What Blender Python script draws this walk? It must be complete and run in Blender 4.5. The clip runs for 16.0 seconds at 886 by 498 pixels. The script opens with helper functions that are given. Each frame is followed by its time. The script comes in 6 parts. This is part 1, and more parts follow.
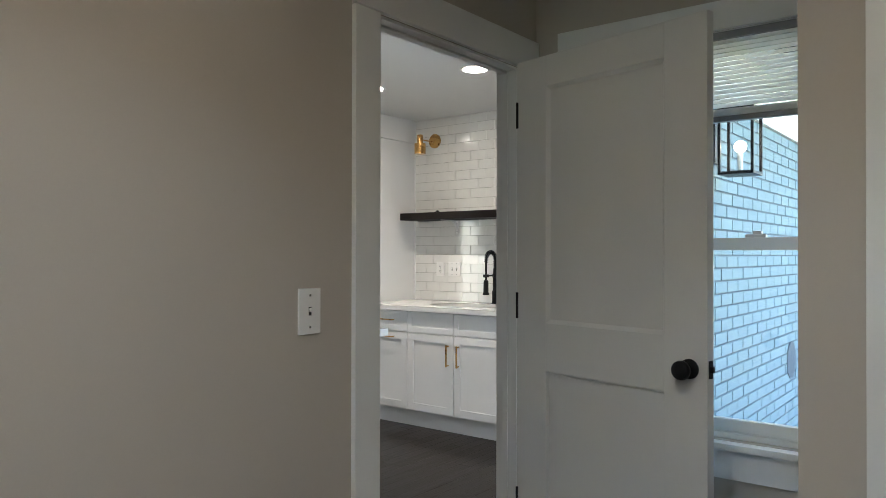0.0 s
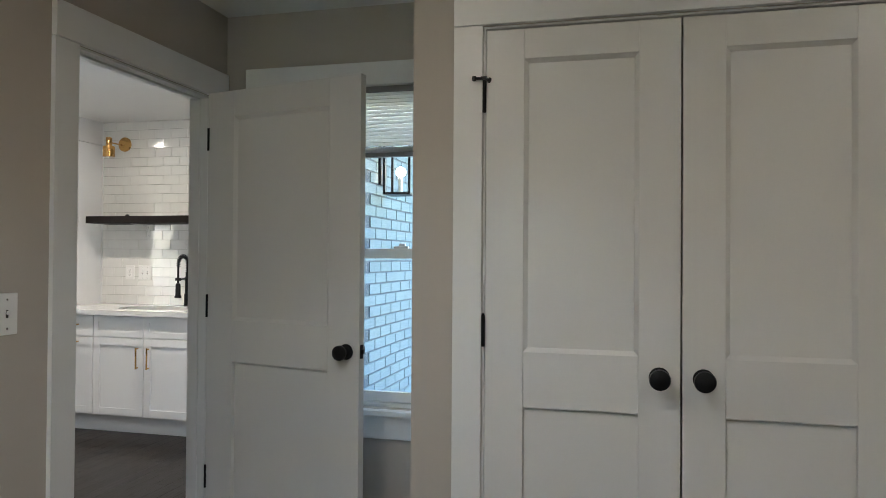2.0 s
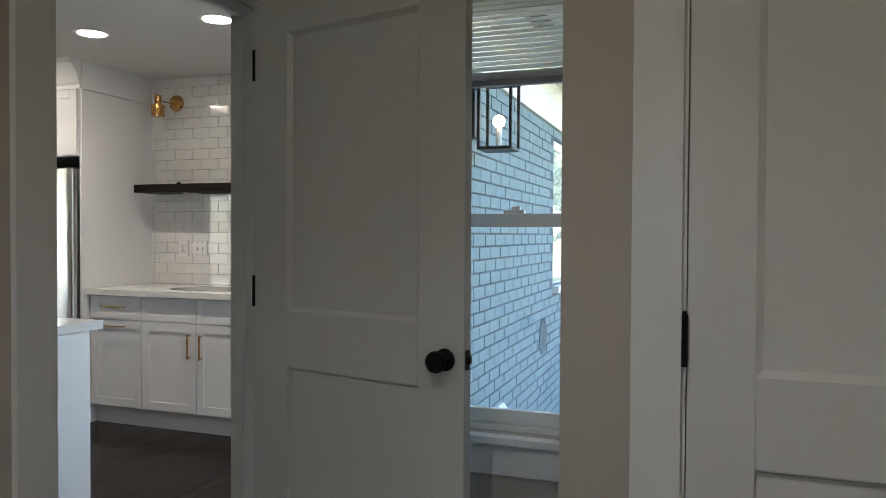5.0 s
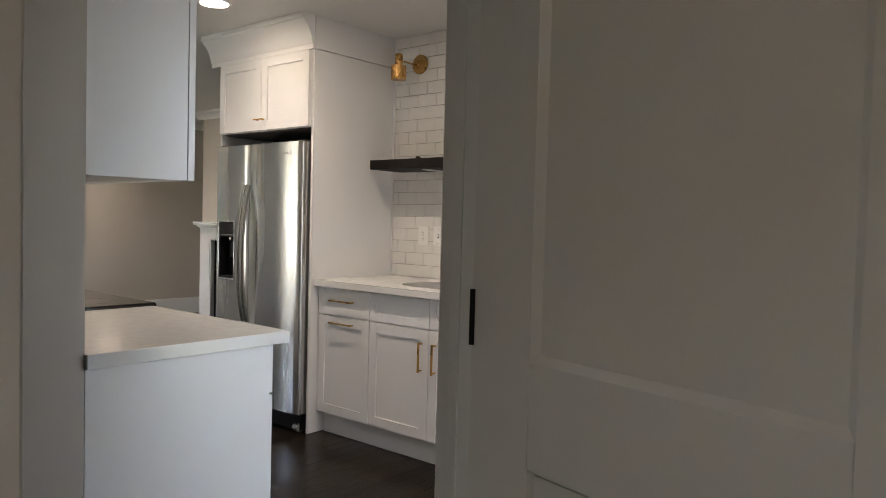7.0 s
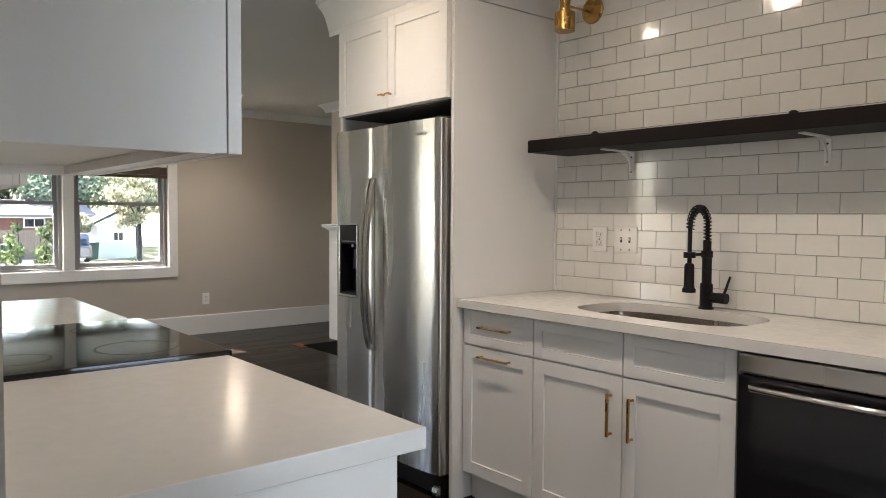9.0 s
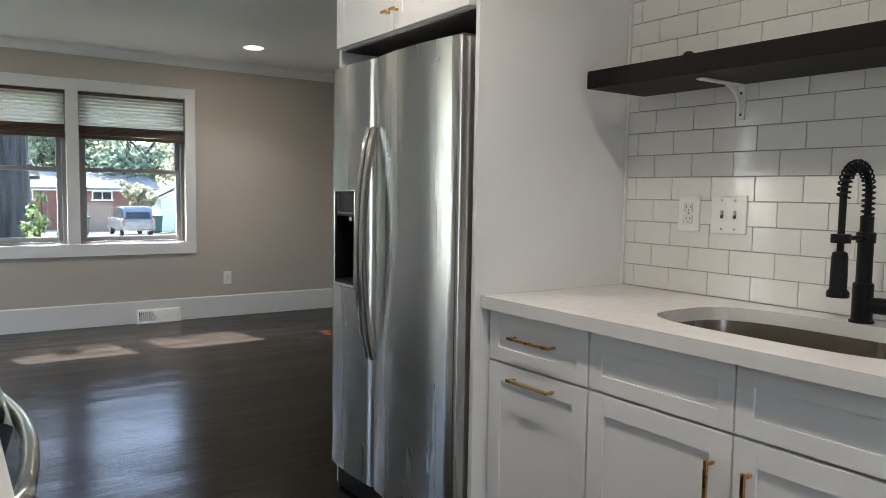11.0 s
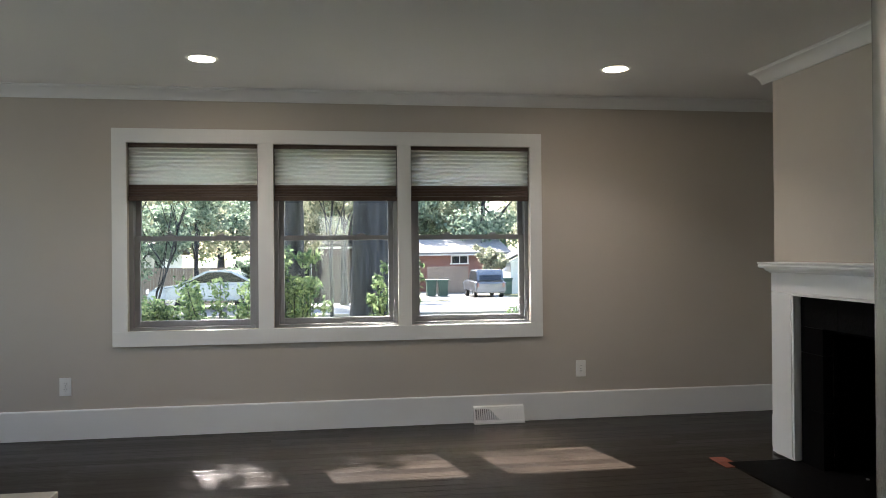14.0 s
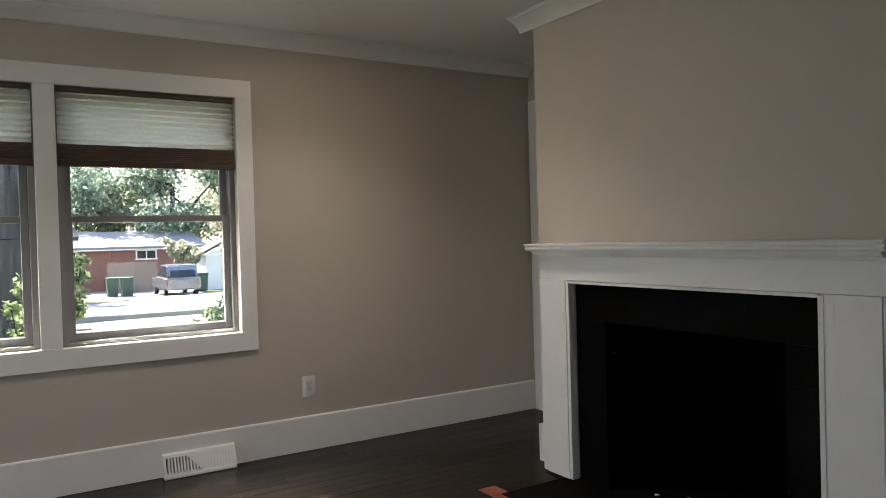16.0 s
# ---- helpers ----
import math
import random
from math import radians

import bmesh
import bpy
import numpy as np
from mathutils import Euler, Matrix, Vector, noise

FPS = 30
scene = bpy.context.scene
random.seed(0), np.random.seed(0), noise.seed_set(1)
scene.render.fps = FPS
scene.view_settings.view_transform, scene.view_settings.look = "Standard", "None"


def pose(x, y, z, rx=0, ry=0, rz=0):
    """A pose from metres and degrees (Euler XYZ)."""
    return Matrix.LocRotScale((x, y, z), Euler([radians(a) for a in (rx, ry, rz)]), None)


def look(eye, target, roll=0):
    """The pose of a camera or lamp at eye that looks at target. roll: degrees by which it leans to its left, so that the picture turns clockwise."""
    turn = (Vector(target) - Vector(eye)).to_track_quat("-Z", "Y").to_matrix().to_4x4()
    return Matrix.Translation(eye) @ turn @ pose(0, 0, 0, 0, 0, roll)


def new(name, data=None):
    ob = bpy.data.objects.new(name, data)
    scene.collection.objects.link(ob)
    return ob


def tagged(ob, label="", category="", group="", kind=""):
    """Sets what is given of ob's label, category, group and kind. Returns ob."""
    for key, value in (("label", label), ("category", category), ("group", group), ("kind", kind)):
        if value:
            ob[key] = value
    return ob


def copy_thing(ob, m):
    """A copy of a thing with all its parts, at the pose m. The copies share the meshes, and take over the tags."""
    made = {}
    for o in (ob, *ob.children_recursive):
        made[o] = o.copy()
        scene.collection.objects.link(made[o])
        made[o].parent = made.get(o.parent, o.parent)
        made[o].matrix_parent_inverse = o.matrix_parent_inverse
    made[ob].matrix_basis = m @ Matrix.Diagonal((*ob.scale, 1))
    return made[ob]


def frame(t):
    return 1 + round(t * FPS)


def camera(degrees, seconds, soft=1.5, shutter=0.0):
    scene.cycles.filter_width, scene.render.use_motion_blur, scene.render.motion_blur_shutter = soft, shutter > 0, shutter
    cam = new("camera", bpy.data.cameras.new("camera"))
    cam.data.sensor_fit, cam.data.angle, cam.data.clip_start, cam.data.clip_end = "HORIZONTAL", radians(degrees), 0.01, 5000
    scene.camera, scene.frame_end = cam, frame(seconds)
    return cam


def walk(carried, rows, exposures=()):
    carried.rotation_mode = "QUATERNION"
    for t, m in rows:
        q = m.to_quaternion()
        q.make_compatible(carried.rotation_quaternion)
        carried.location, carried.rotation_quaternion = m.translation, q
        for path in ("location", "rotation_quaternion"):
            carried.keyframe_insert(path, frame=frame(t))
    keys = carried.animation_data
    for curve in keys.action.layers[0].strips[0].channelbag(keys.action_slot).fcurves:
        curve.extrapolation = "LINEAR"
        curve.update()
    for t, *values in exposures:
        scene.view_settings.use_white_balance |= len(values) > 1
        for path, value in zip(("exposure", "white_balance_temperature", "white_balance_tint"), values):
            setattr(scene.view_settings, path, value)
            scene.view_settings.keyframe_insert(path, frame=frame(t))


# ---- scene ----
cam = camera(62.5, 16.0, soft=0.8)
PATH = [
    (0, (-0.06, 0.099, 1.298), (-1.282, 1.683, 1.313), 0.1),
    (0.5, (-0.006, -0.06, 1.306), (-0.886, 1.736, 1.315), 0.3),
    (1, (0.068, -0.146, 1.314), (-0.577, 1.748, 1.335), 0.8),
    (1.5, (0.179, -0.247, 1.322), (-0.362, 1.678, 1.344), 0.5),
    (2, (0.249, -0.353, 1.322), (-0.247, 1.584, 1.345), 0.4),
    (2.5, (0.265, -0.403, 1.313), (-0.22, 1.538, 1.339), 0.3),
    (3, (0.256, -0.371, 1.305), (-0.228, 1.57, 1.33), 0.3),
    (3.5, (0.184, -0.22, 1.288), (-0.3, 1.721, 1.295), 0.5),
    (3.7, (0.14, -0.142, 1.292), (-0.343, 1.799, 1.285), 0.6),
    (5.8, (-0.378, 0.877, 1.278), (-1.275, 2.664, 1.221), 0.4),
    (6, (-0.432, 0.979, 1.27), (-1.392, 2.733, 1.21), 0.6),
    (6.5, (-0.57, 1.264, 1.257), (-1.709, 2.907, 1.198), 1.3),
    (7, (-0.766, 1.477, 1.272), (-2.048, 3.011, 1.196), 1.5),
    (7.5, (-0.971, 1.663, 1.284), (-2.417, 3.044, 1.233), 1.1),
    (8, (-1.151, 1.882, 1.296), (-2.732, 3.107, 1.259), 0.9),
    (8.5, (-1.386, 2.032, 1.28), (-2.96, 3.264, 1.214), 0.6),
    (8.7, (-1.483, 2.08, 1.282), (-3.027, 3.349, 1.203), 0.4),
    (10.8, (-2.242, 2.787, 1.225), (-3.799, 4.034, 1.072), 0.5),
    (11, (-2.282, 2.876, 1.231), (-3.92, 4.012, 1.079), 0.9),
    (11.5, (-2.468, 3.03, 1.222), (-4.262, 3.903, 1.085), 1.2),
    (12, (-2.713, 3.146, 1.237), (-4.61, 3.771, 1.13), 1.7),
    (12.5, (-2.97, 3.26, 1.236), (-4.936, 3.616, 1.144), 2.1),
    (13, (-3.264, 3.324, 1.262), (-5.247, 3.578, 1.2), 1.2),
    (13.5, (-3.606, 3.322, 1.272), (-5.583, 3.62, 1.258), -0.1),
    (14, (-3.933, 3.361, 1.276), (-5.913, 3.646, 1.284), -0.5),
    (14.5, (-4.246, 3.399, 1.289), (-6.222, 3.707, 1.302), -0.5),
    (15, (-4.554, 3.415, 1.27), (-6.496, 3.893, 1.283), -0.9),
    (15.5, (-4.885, 3.51, 1.258), (-6.758, 4.214, 1.241), -0.8),
    (16, (-5.176, 3.62, 1.239), (-6.88, 4.666, 1.209), -1.6),
]
EXPOSURES = [(0.0, 4.0, 6000, 10), (3.5, 4.15, 6050, 12), (5.8, 3.0, 6350, 14), (6.5, 3.05, 6850, 18), (7.0, 3.45, 6750, 17), (7.5, 3.7, 6700, 16), (8.0, 3.65, 6650, 15), (8.5, 3.5, 6850, 16),
             (10.8, 3.45, 6050, 12), (11.5, 3.25, 6050, 12), (12.5, 3.25, 6350, 14), (13.5, 2.9, 6550, 16), (14.0, 2.95, 6450, 14), (16.0, 3.0, 6700, 16)]
walk(cam, [(t, look(eye, target, roll)) for t, eye, target, roll in PATH], EXPOSURES)

# ---- world, sun and lamps ----
world = bpy.data.worlds.new("world")
scene.world = world
world.use_nodes = True
_wn = world.node_tree
_bg = _wn.nodes["Background"]
_sky = _wn.nodes.new("ShaderNodeTexSky")
_sky.sky_type, _sky.sun_disc = "NISHITA", False
_sky.sun_elevation, _sky.sun_rotation = radians(43), radians(-105)
_wn.links.new(_sky.outputs[0], _bg.inputs[0])
_bg.inputs[1].default_value = 0.12

sun = new("sun", bpy.data.lights.new("sun", "SUN"))
sun.data.energy, sun.data.angle, sun.data.color = 5.0, radians(0.5), (1.0, 0.96, 0.90)
sun.matrix_world = look((0, 0, 30), (0.79, 0.21, 30 - 0.76))

# added daylight fill in unseen openings: window behind the walk, glazed back door, side window of the living room
for _at, _to, _w, _h, _e in (((-0.95, -2.98, 1.42), (-0.95, 0.0, 1.42), 0.65, 1.25, 0.06), ((-1.46, 3.305, 1.15), (-3.0, 2.8, 1.0), 0.55, 1.6, 0.7),
                             ((-7.2, -0.49, 1.4), (-7.2, 3.0, 1.2), 2.8, 1.25, 2.0)):
    _li = new("window_daylight", bpy.data.lights.new("window_daylight", "AREA"))
    _li.data.shape, _li.data.size, _li.data.size_y, _li.data.energy, _li.data.color = "RECTANGLE", _w, _h, _e, (0.84, 0.92, 1.0)
    _li.matrix_world = look(_at, _to)

WARM = (1.0, 0.92, 0.83)
COOL = (0.90, 0.97, 1.0)
CAN_POWER = {"kitchen": 0.28, "living": 0.72, "room": 0.05}

# ---- materials ----


def mat(name, base, rough=0.5, metal=0.0, vary=0.06, scale=8.0, bump=0.0, fine=120.0, spec=0.5, coat=0.0, stretch=(1, 1, 1)):
    """A painted or solid surface: base colour with broad and fine variation, and fine relief."""
    m = bpy.data.materials.new(name)
    m.use_nodes = True
    nt = m.node_tree
    p = nt.nodes["Principled BSDF"]
    p.inputs["Roughness"].default_value, p.inputs["Metallic"].default_value = rough, metal
    p.inputs["Specular IOR Level"].default_value = spec
    p.inputs["Coat Weight"].default_value = coat
    geo = nt.nodes.new("ShaderNodeNewGeometry")
    mp = nt.nodes.new("ShaderNodeMapping")
    mp.inputs["Scale"].default_value = stretch
    nt.links.new(geo.outputs["Position"], mp.inputs["Vector"])
    broad, grain = nt.nodes.new("ShaderNodeTexNoise"), nt.nodes.new("ShaderNodeTexNoise")
    broad.inputs["Scale"].default_value, broad.inputs["Detail"].default_value = scale, 3
    grain.inputs["Scale"].default_value, grain.inputs["Detail"].default_value = fine, 2
    for n in (broad, grain):
        nt.links.new(mp.outputs[0], n.inputs["Vector"])
    add = nt.nodes.new("ShaderNodeMath")
    add.operation = "MULTIPLY_ADD"
    add.inputs[1].default_value = 0.35
    nt.links.new(grain.outputs["Fac"], add.inputs[0])
    nt.links.new(broad.outputs["Fac"], add.inputs[2])
    ramp = nt.nodes.new("ShaderNodeMapRange")
    ramp.inputs[1].default_value, ramp.inputs[2].default_value = 0.35, 1.0
    ramp.inputs[3].default_value, ramp.inputs[4].default_value = 1 - vary, 1 + vary
    nt.links.new(add.outputs[0], ramp.inputs[0])
    mul = nt.nodes.new("ShaderNodeVectorMath")
    mul.operation = "SCALE"
    mul.inputs[0].default_value = base
    nt.links.new(ramp.outputs[0], mul.inputs["Scale"])
    nt.links.new(mul.outputs[0], p.inputs["Base Color"])
    rr = nt.nodes.new("ShaderNodeMapRange")
    rr.inputs[3].default_value, rr.inputs[4].default_value = max(0.02, rough - 0.06), min(1, rough + 0.06)
    nt.links.new(broad.outputs["Fac"], rr.inputs[0])
    nt.links.new(rr.outputs[0], p.inputs["Roughness"])
    if bump:
        b = nt.nodes.new("ShaderNodeBump")
        b.inputs["Strength"].default_value, b.inputs["Distance"].default_value = bump, 0.002
        nt.links.new(grain.outputs["Fac"], b.inputs["Height"])
        nt.links.new(b.outputs[0], p.inputs["Normal"])
    return m


def plank_mat(name, dark, light, island, rough=0.3, spec=0.5):
    """Stained strip wood with grain along y, each piece a little different."""
    m = bpy.data.materials.new(name)
    m.use_nodes = True
    nt = m.node_tree
    p = nt.nodes["Principled BSDF"]
    p.inputs["Specular IOR Level"].default_value = spec
    geo = nt.nodes.new("ShaderNodeNewGeometry")
    if island:
        rnd = geo.outputs["Random Per Island"]
    else:
        rnd = nt.nodes.new("ShaderNodeObjectInfo").outputs["Random"]
    comb = nt.nodes.new("ShaderNodeCombineXYZ")
    k = nt.nodes.new("ShaderNodeMath")
    k.operation = "MULTIPLY"
    k.inputs[1].default_value = 37.0
    nt.links.new(rnd, k.inputs[0])
    nt.links.new(k.outputs[0], comb.inputs[2])
    off = nt.nodes.new("ShaderNodeVectorMath")
    nt.links.new(geo.outputs["Position"], off.inputs[0])
    nt.links.new(comb.outputs[0], off.inputs[1])
    mp = nt.nodes.new("ShaderNodeMapping")
    mp.inputs["Scale"].default_value = (55, 2.2, 1)
    nt.links.new(off.outputs[0], mp.inputs["Vector"])
    grain = nt.nodes.new("ShaderNodeTexNoise")
    grain.inputs["Scale"].default_value, grain.inputs["Detail"].default_value = 1.0, 5
    nt.links.new(mp.outputs[0], grain.inputs["Vector"])
    mixf = nt.nodes.new("ShaderNodeMath")
    mixf.operation = "MULTIPLY_ADD"
    mixf.inputs[1].default_value = 0.55
    nt.links.new(rnd, mixf.inputs[0])
    half = nt.nodes.new("ShaderNodeMath")
    half.operation = "MULTIPLY"
    half.inputs[1].default_value = 0.6
    nt.links.new(grain.outputs["Fac"], half.inputs[0])
    nt.links.new(half.outputs[0], mixf.inputs[2])
    ramp = nt.nodes.new("ShaderNodeValToRGB")
    ramp.color_ramp.elements[0].position, ramp.color_ramp.elements[1].position = 0.1, 0.95
    ramp.color_ramp.elements[0].color, ramp.color_ramp.elements[1].color = (*dark, 1), (*light, 1)
    nt.links.new(mixf.outputs[0], ramp.inputs[0])
    nt.links.new(ramp.outputs[0], p.inputs["Base Color"])
    wear = nt.nodes.new("ShaderNodeTexNoise")
    wear.inputs["Scale"].default_value, wear.inputs["Detail"].default_value = 1.3, 4
    nt.links.new(geo.outputs["Position"], wear.inputs["Vector"])
    rr = nt.nodes.new("ShaderNodeMapRange")
    rr.inputs[3].default_value, rr.inputs[4].default_value = rough - 0.05, rough + 0.1
    nt.links.new(wear.outputs["Fac"], rr.inputs[0])
    nt.links.new(rr.outputs[0], p.inputs["Roughness"])
    b = nt.nodes.new("ShaderNodeBump")
    b.inputs["Strength"].default_value, b.inputs["Distance"].default_value = 0.45, 0.002
    nt.links.new(grain.outputs["Fac"], b.inputs["Height"])
    # each piece lies a hair out of level
    tip = nt.nodes.new("ShaderNodeMapRange")
    tip.inputs[3].default_value, tip.inputs[4].default_value = -0.024, 0.024
    nt.links.new(rnd, tip.inputs[0])
    lean = nt.nodes.new("ShaderNodeCombineXYZ")
    nt.links.new(tip.outputs[0], lean.inputs[0])
    add = nt.nodes.new("ShaderNodeVectorMath")
    nt.links.new(geo.outputs["Normal"], add.inputs[0])
    nt.links.new(lean.outputs[0], add.inputs[1])
    unit = nt.nodes.new("ShaderNodeVectorMath")
    unit.operation = "NORMALIZE"
    nt.links.new(add.outputs[0], unit.inputs[0])
    nt.links.new(unit.outputs[0], b.inputs["Normal"])
    nt.links.new(b.outputs[0], p.inputs["Normal"])
    return m


def glow(name, colour, strength):
    m = bpy.data.materials.new(name)
    m.use_nodes = True
    p = m.node_tree.nodes["Principled BSDF"]
    p.inputs["Base Color"].default_value = (0.9, 0.9, 0.88, 1)
    p.inputs["Emission Color"].default_value = (*colour, 1)
    p.inputs["Emission Strength"].default_value = strength
    return m


def clear(name, tint=(1, 1, 1)):
    m = bpy.data.materials.new(name)
    m.use_nodes = True
    p = m.node_tree.nodes["Principled BSDF"]
    p.inputs["Base Color"].default_value = (*tint, 1)
    p.inputs["Roughness"].default_value, p.inputs["Transmission Weight"].default_value, p.inputs["IOR"].default_value = 0.0, 1.0, 1.45
    return m


def cloth(name, base, through_colour, part_through):
    """Thin cloth that lets some daylight through."""
    m = bpy.data.materials.new(name)
    m.use_nodes = True
    nt = m.node_tree
    nt.nodes.remove(nt.nodes["Principled BSDF"])
    d, t, x = nt.nodes.new("ShaderNodeBsdfDiffuse"), nt.nodes.new("ShaderNodeBsdfTranslucent"), nt.nodes.new("ShaderNodeMixShader")
    n = nt.nodes.new("ShaderNodeTexNoise")
    n.inputs["Scale"].default_value = 400
    mx = nt.nodes.new("ShaderNodeMix")
    mx.data_type = "RGBA"
    mx.inputs[6].default_value, mx.inputs[7].default_value = (*[c * 0.9 for c in base], 1), (*base, 1)
    nt.links.new(n.outputs["Fac"], mx.inputs[0])
    nt.links.new(mx.outputs[2], d.inputs[0])
    t.inputs[0].default_value = (*through_colour, 1)
    x.inputs[0].default_value = part_through
    nt.links.new(d.outputs[0], x.inputs[1])
    nt.links.new(t.outputs[0], x.inputs[2])
    nt.links.new(x.outputs[0], nt.nodes["Material Output"].inputs[0])
    return m


def leaf_mat(name, a, b, part_through=0.5):
    m = bpy.data.materials.new(name)
    m.use_nodes = True
    nt = m.node_tree
    nt.nodes.remove(nt.nodes["Principled BSDF"])
    d, t, x = nt.nodes.new("ShaderNodeBsdfDiffuse"), nt.nodes.new("ShaderNodeBsdfTranslucent"), nt.nodes.new("ShaderNodeMixShader")
    geo, ramp = nt.nodes.new("ShaderNodeNewGeometry"), nt.nodes.new("ShaderNodeValToRGB")
    ramp.color_ramp.elements[0].color, ramp.color_ramp.elements[1].color = (*a, 1), (*b, 1)
    nt.links.new(geo.outputs["Random Per Island"], ramp.inputs[0])
    nt.links.new(ramp.outputs[0], d.inputs[0])
    nt.links.new(ramp.outputs[0], t.inputs[0])
    x.inputs[0].default_value = part_through
    nt.links.new(d.outputs[0], x.inputs[1])
    nt.links.new(t.outputs[0], x.inputs[2])
    nt.links.new(x.outputs[0], nt.nodes["Material Output"].inputs[0])
    return m


def tile_mat(name, base, rough):
    """Glazed ceramic: glossy, slightly wavy, each tile a shade of its own."""
    m = mat(name, base, rough, vary=0.02, scale=20, bump=0.0)
    nt = m.node_tree
    p = nt.nodes["Principled BSDF"]
    n = nt.nodes.new("ShaderNodeTexNoise")
    n.inputs["Scale"].default_value = 9
    geo = nt.nodes.new("ShaderNodeNewGeometry")
    nt.links.new(geo.outputs["Position"], n.inputs["Vector"])
    b = nt.nodes.new("ShaderNodeBump")
    b.inputs["Strength"].default_value, b.inputs["Distance"].default_value = 0.3, 0.004
    nt.links.new(n.outputs["Fac"], b.inputs["Height"])
    nt.links.new(b.outputs[0], p.inputs["Normal"])
    return m


def brushed(name, base, rough):
    """Stainless steel brushed along x."""
    m = mat(name, base, rough, metal=1.0, vary=0.02, scale=1.0, bump=0.0, stretch=(9, 9, 0.5))
    p = m.node_tree.nodes["Principled BSDF"]
    p.inputs["Anisotropic"].default_value, p.inputs["Anisotropic Rotation"].default_value = 0.75, 0.25
    tan = m.node_tree.nodes.new("ShaderNodeTangent")
    tan.direction_type, tan.axis = "RADIAL", "Z"
    m.node_tree.links.new(tan.outputs[0], p.inputs["Tangent"])
    return m


GREIGE = mat("greige_wall_paint", (0.50, 0.455, 0.395), 0.62, vary=0.035, scale=1.6, bump=0.10, fine=220)
CEIL = mat("ceiling_paint", (0.74, 0.73, 0.70), 0.8, vary=0.02, scale=1.2, bump=0.08, fine=180)
TRIM = mat("white_trim_paint", (0.78, 0.78, 0.76), 0.36, vary=0.025, scale=2.5, bump=0.04, fine=160)
DOORP = mat("white_door_paint", (0.72, 0.71, 0.68), 0.34, vary=0.03, scale=2.2, bump=0.05, fine=150)
CAB = mat("white_cabinet_lacquer", (0.76, 0.755, 0.74), 0.33, vary=0.02, scale=3, bump=0.02, fine=160)
# near-black colour stands in for the deep shade round the fridge
RECESS_SHADE = mat("recess_shade", (0.05, 0.045, 0.04), 0.8)
QUARTZ = mat("white_quartz", (0.70, 0.69, 0.66), 0.17, vary=0.03, scale=30, fine=400)
TILE = tile_mat("glazed_white_tile", (0.78, 0.77, 0.73), 0.09)
GROUT = mat("grey_grout", (0.42, 0.40, 0.36), 0.9, vary=0.12, scale=30, bump=0.3)
PLANK = plank_mat("dark_walnut_stain", (0.0048, 0.0034, 0.0026), (0.028, 0.0215, 0.0165), False, 0.20, 0.09)
PLANKS = plank_mat("dark_walnut_stain_joined", (0.0048, 0.0034, 0.0026), (0.028, 0.0215, 0.0165), True, 0.20, 0.09)
SUBFLOOR = mat("dark_subfloor", (0.012, 0.008, 0.006), 0.9)
STEEL = brushed("brushed_stainless", (0.52, 0.51, 0.49), 0.27)
STEELH = brushed("satin_stainless_handle", (0.62, 0.61, 0.59), 0.2)
SINKM = brushed("sink_stainless", (0.36, 0.33, 0.29), 0.26)
FRSIDE = mat("dark_grey_fridge_side", (0.05, 0.048, 0.045), 0.45, vary=0.05, bump=0.1)
BLACKG = mat("gloss_black_plastic", (0.010, 0.010, 0.011), 0.08, vary=0.02)
BLACKM = mat("matt_black_metal", (0.007, 0.007, 0.0075), 0.42, vary=0.08, scale=20, spec=0.22)
BLACKGLASS = mat("black_ceramic_glass", (0.008, 0.008, 0.009), 0.04, vary=0.02)
BRASS = mat("brushed_brass", (0.52, 0.31, 0.105), 0.28, metal=1.0, vary=0.08, scale=25, fine=200)
CHROME = mat("worn_steel", (0.55, 0.55, 0.55), 0.25, metal=1.0, vary=0.1, scale=40)
ESPRESSO = plank_mat("espresso_shelf_wood", (0.006, 0.0045, 0.004), (0.016, 0.011, 0.009), False, 0.5, 0.15)
PLATE = mat("white_plastic_plate", (0.84, 0.83, 0.80), 0.35, vary=0.02)
SLOT = mat("dark_slot", (0.03, 0.03, 0.03), 0.6)
VINYL = mat("grey_vinyl_window", (0.25, 0.25, 0.255), 0.4, vary=0.03, scale=5)
GLASS = clear("window_glass", (0.97, 0.99, 0.98))
SHADE = cloth("cellular_shade_cloth", (0.72, 0.71, 0.68), (0.80, 0.81, 0.79), 0.6)
SHADEB = mat("brown_shade_rail", (0.075, 0.045, 0.03), 0.55, vary=0.15, scale=30)
BLIND = cloth("white_blind_slat", (0.84, 0.84, 0.82), (0.95, 0.95, 0.94), 0.7)
SLATE = mat("black_slate", (0.0032, 0.003, 0.0028), 0.8, vary=0.35, scale=9, bump=0.5, fine=60, spec=0.06)
SOOT = mat("sooty_firebrick", (0.002, 0.002, 0.002), 0.95, spec=0.0, vary=0.4, scale=8, bump=0.4)
RUST = mat("bare_red_brick", (0.24, 0.065, 0.035), 0.85, vary=0.4, scale=14, bump=0.4)
DEBRIS = mat("pale_plaster_crumb", (0.5, 0.48, 0.44), 0.9, vary=0.2)
LAMP = glow("warm_lamp_disc", (1.0, 0.86, 0.68), 9.0)
BULB = glow("porch_bulb", (1.0, 0.8, 0.55), 6.0)
PBRICK = mat("painted_grey_brick", (0.15, 0.21, 0.23), 0.75, vary=0.14, scale=7, bump=0.5, fine=70)
PMORTAR = mat("painted_brick_joint", (0.07, 0.085, 0.10), 0.9, vary=0.1, bump=0.4)
RBRICK = mat("red_brick", (0.21, 0.10, 0.078), 0.85, vary=0.25, scale=5, bump=0.4)
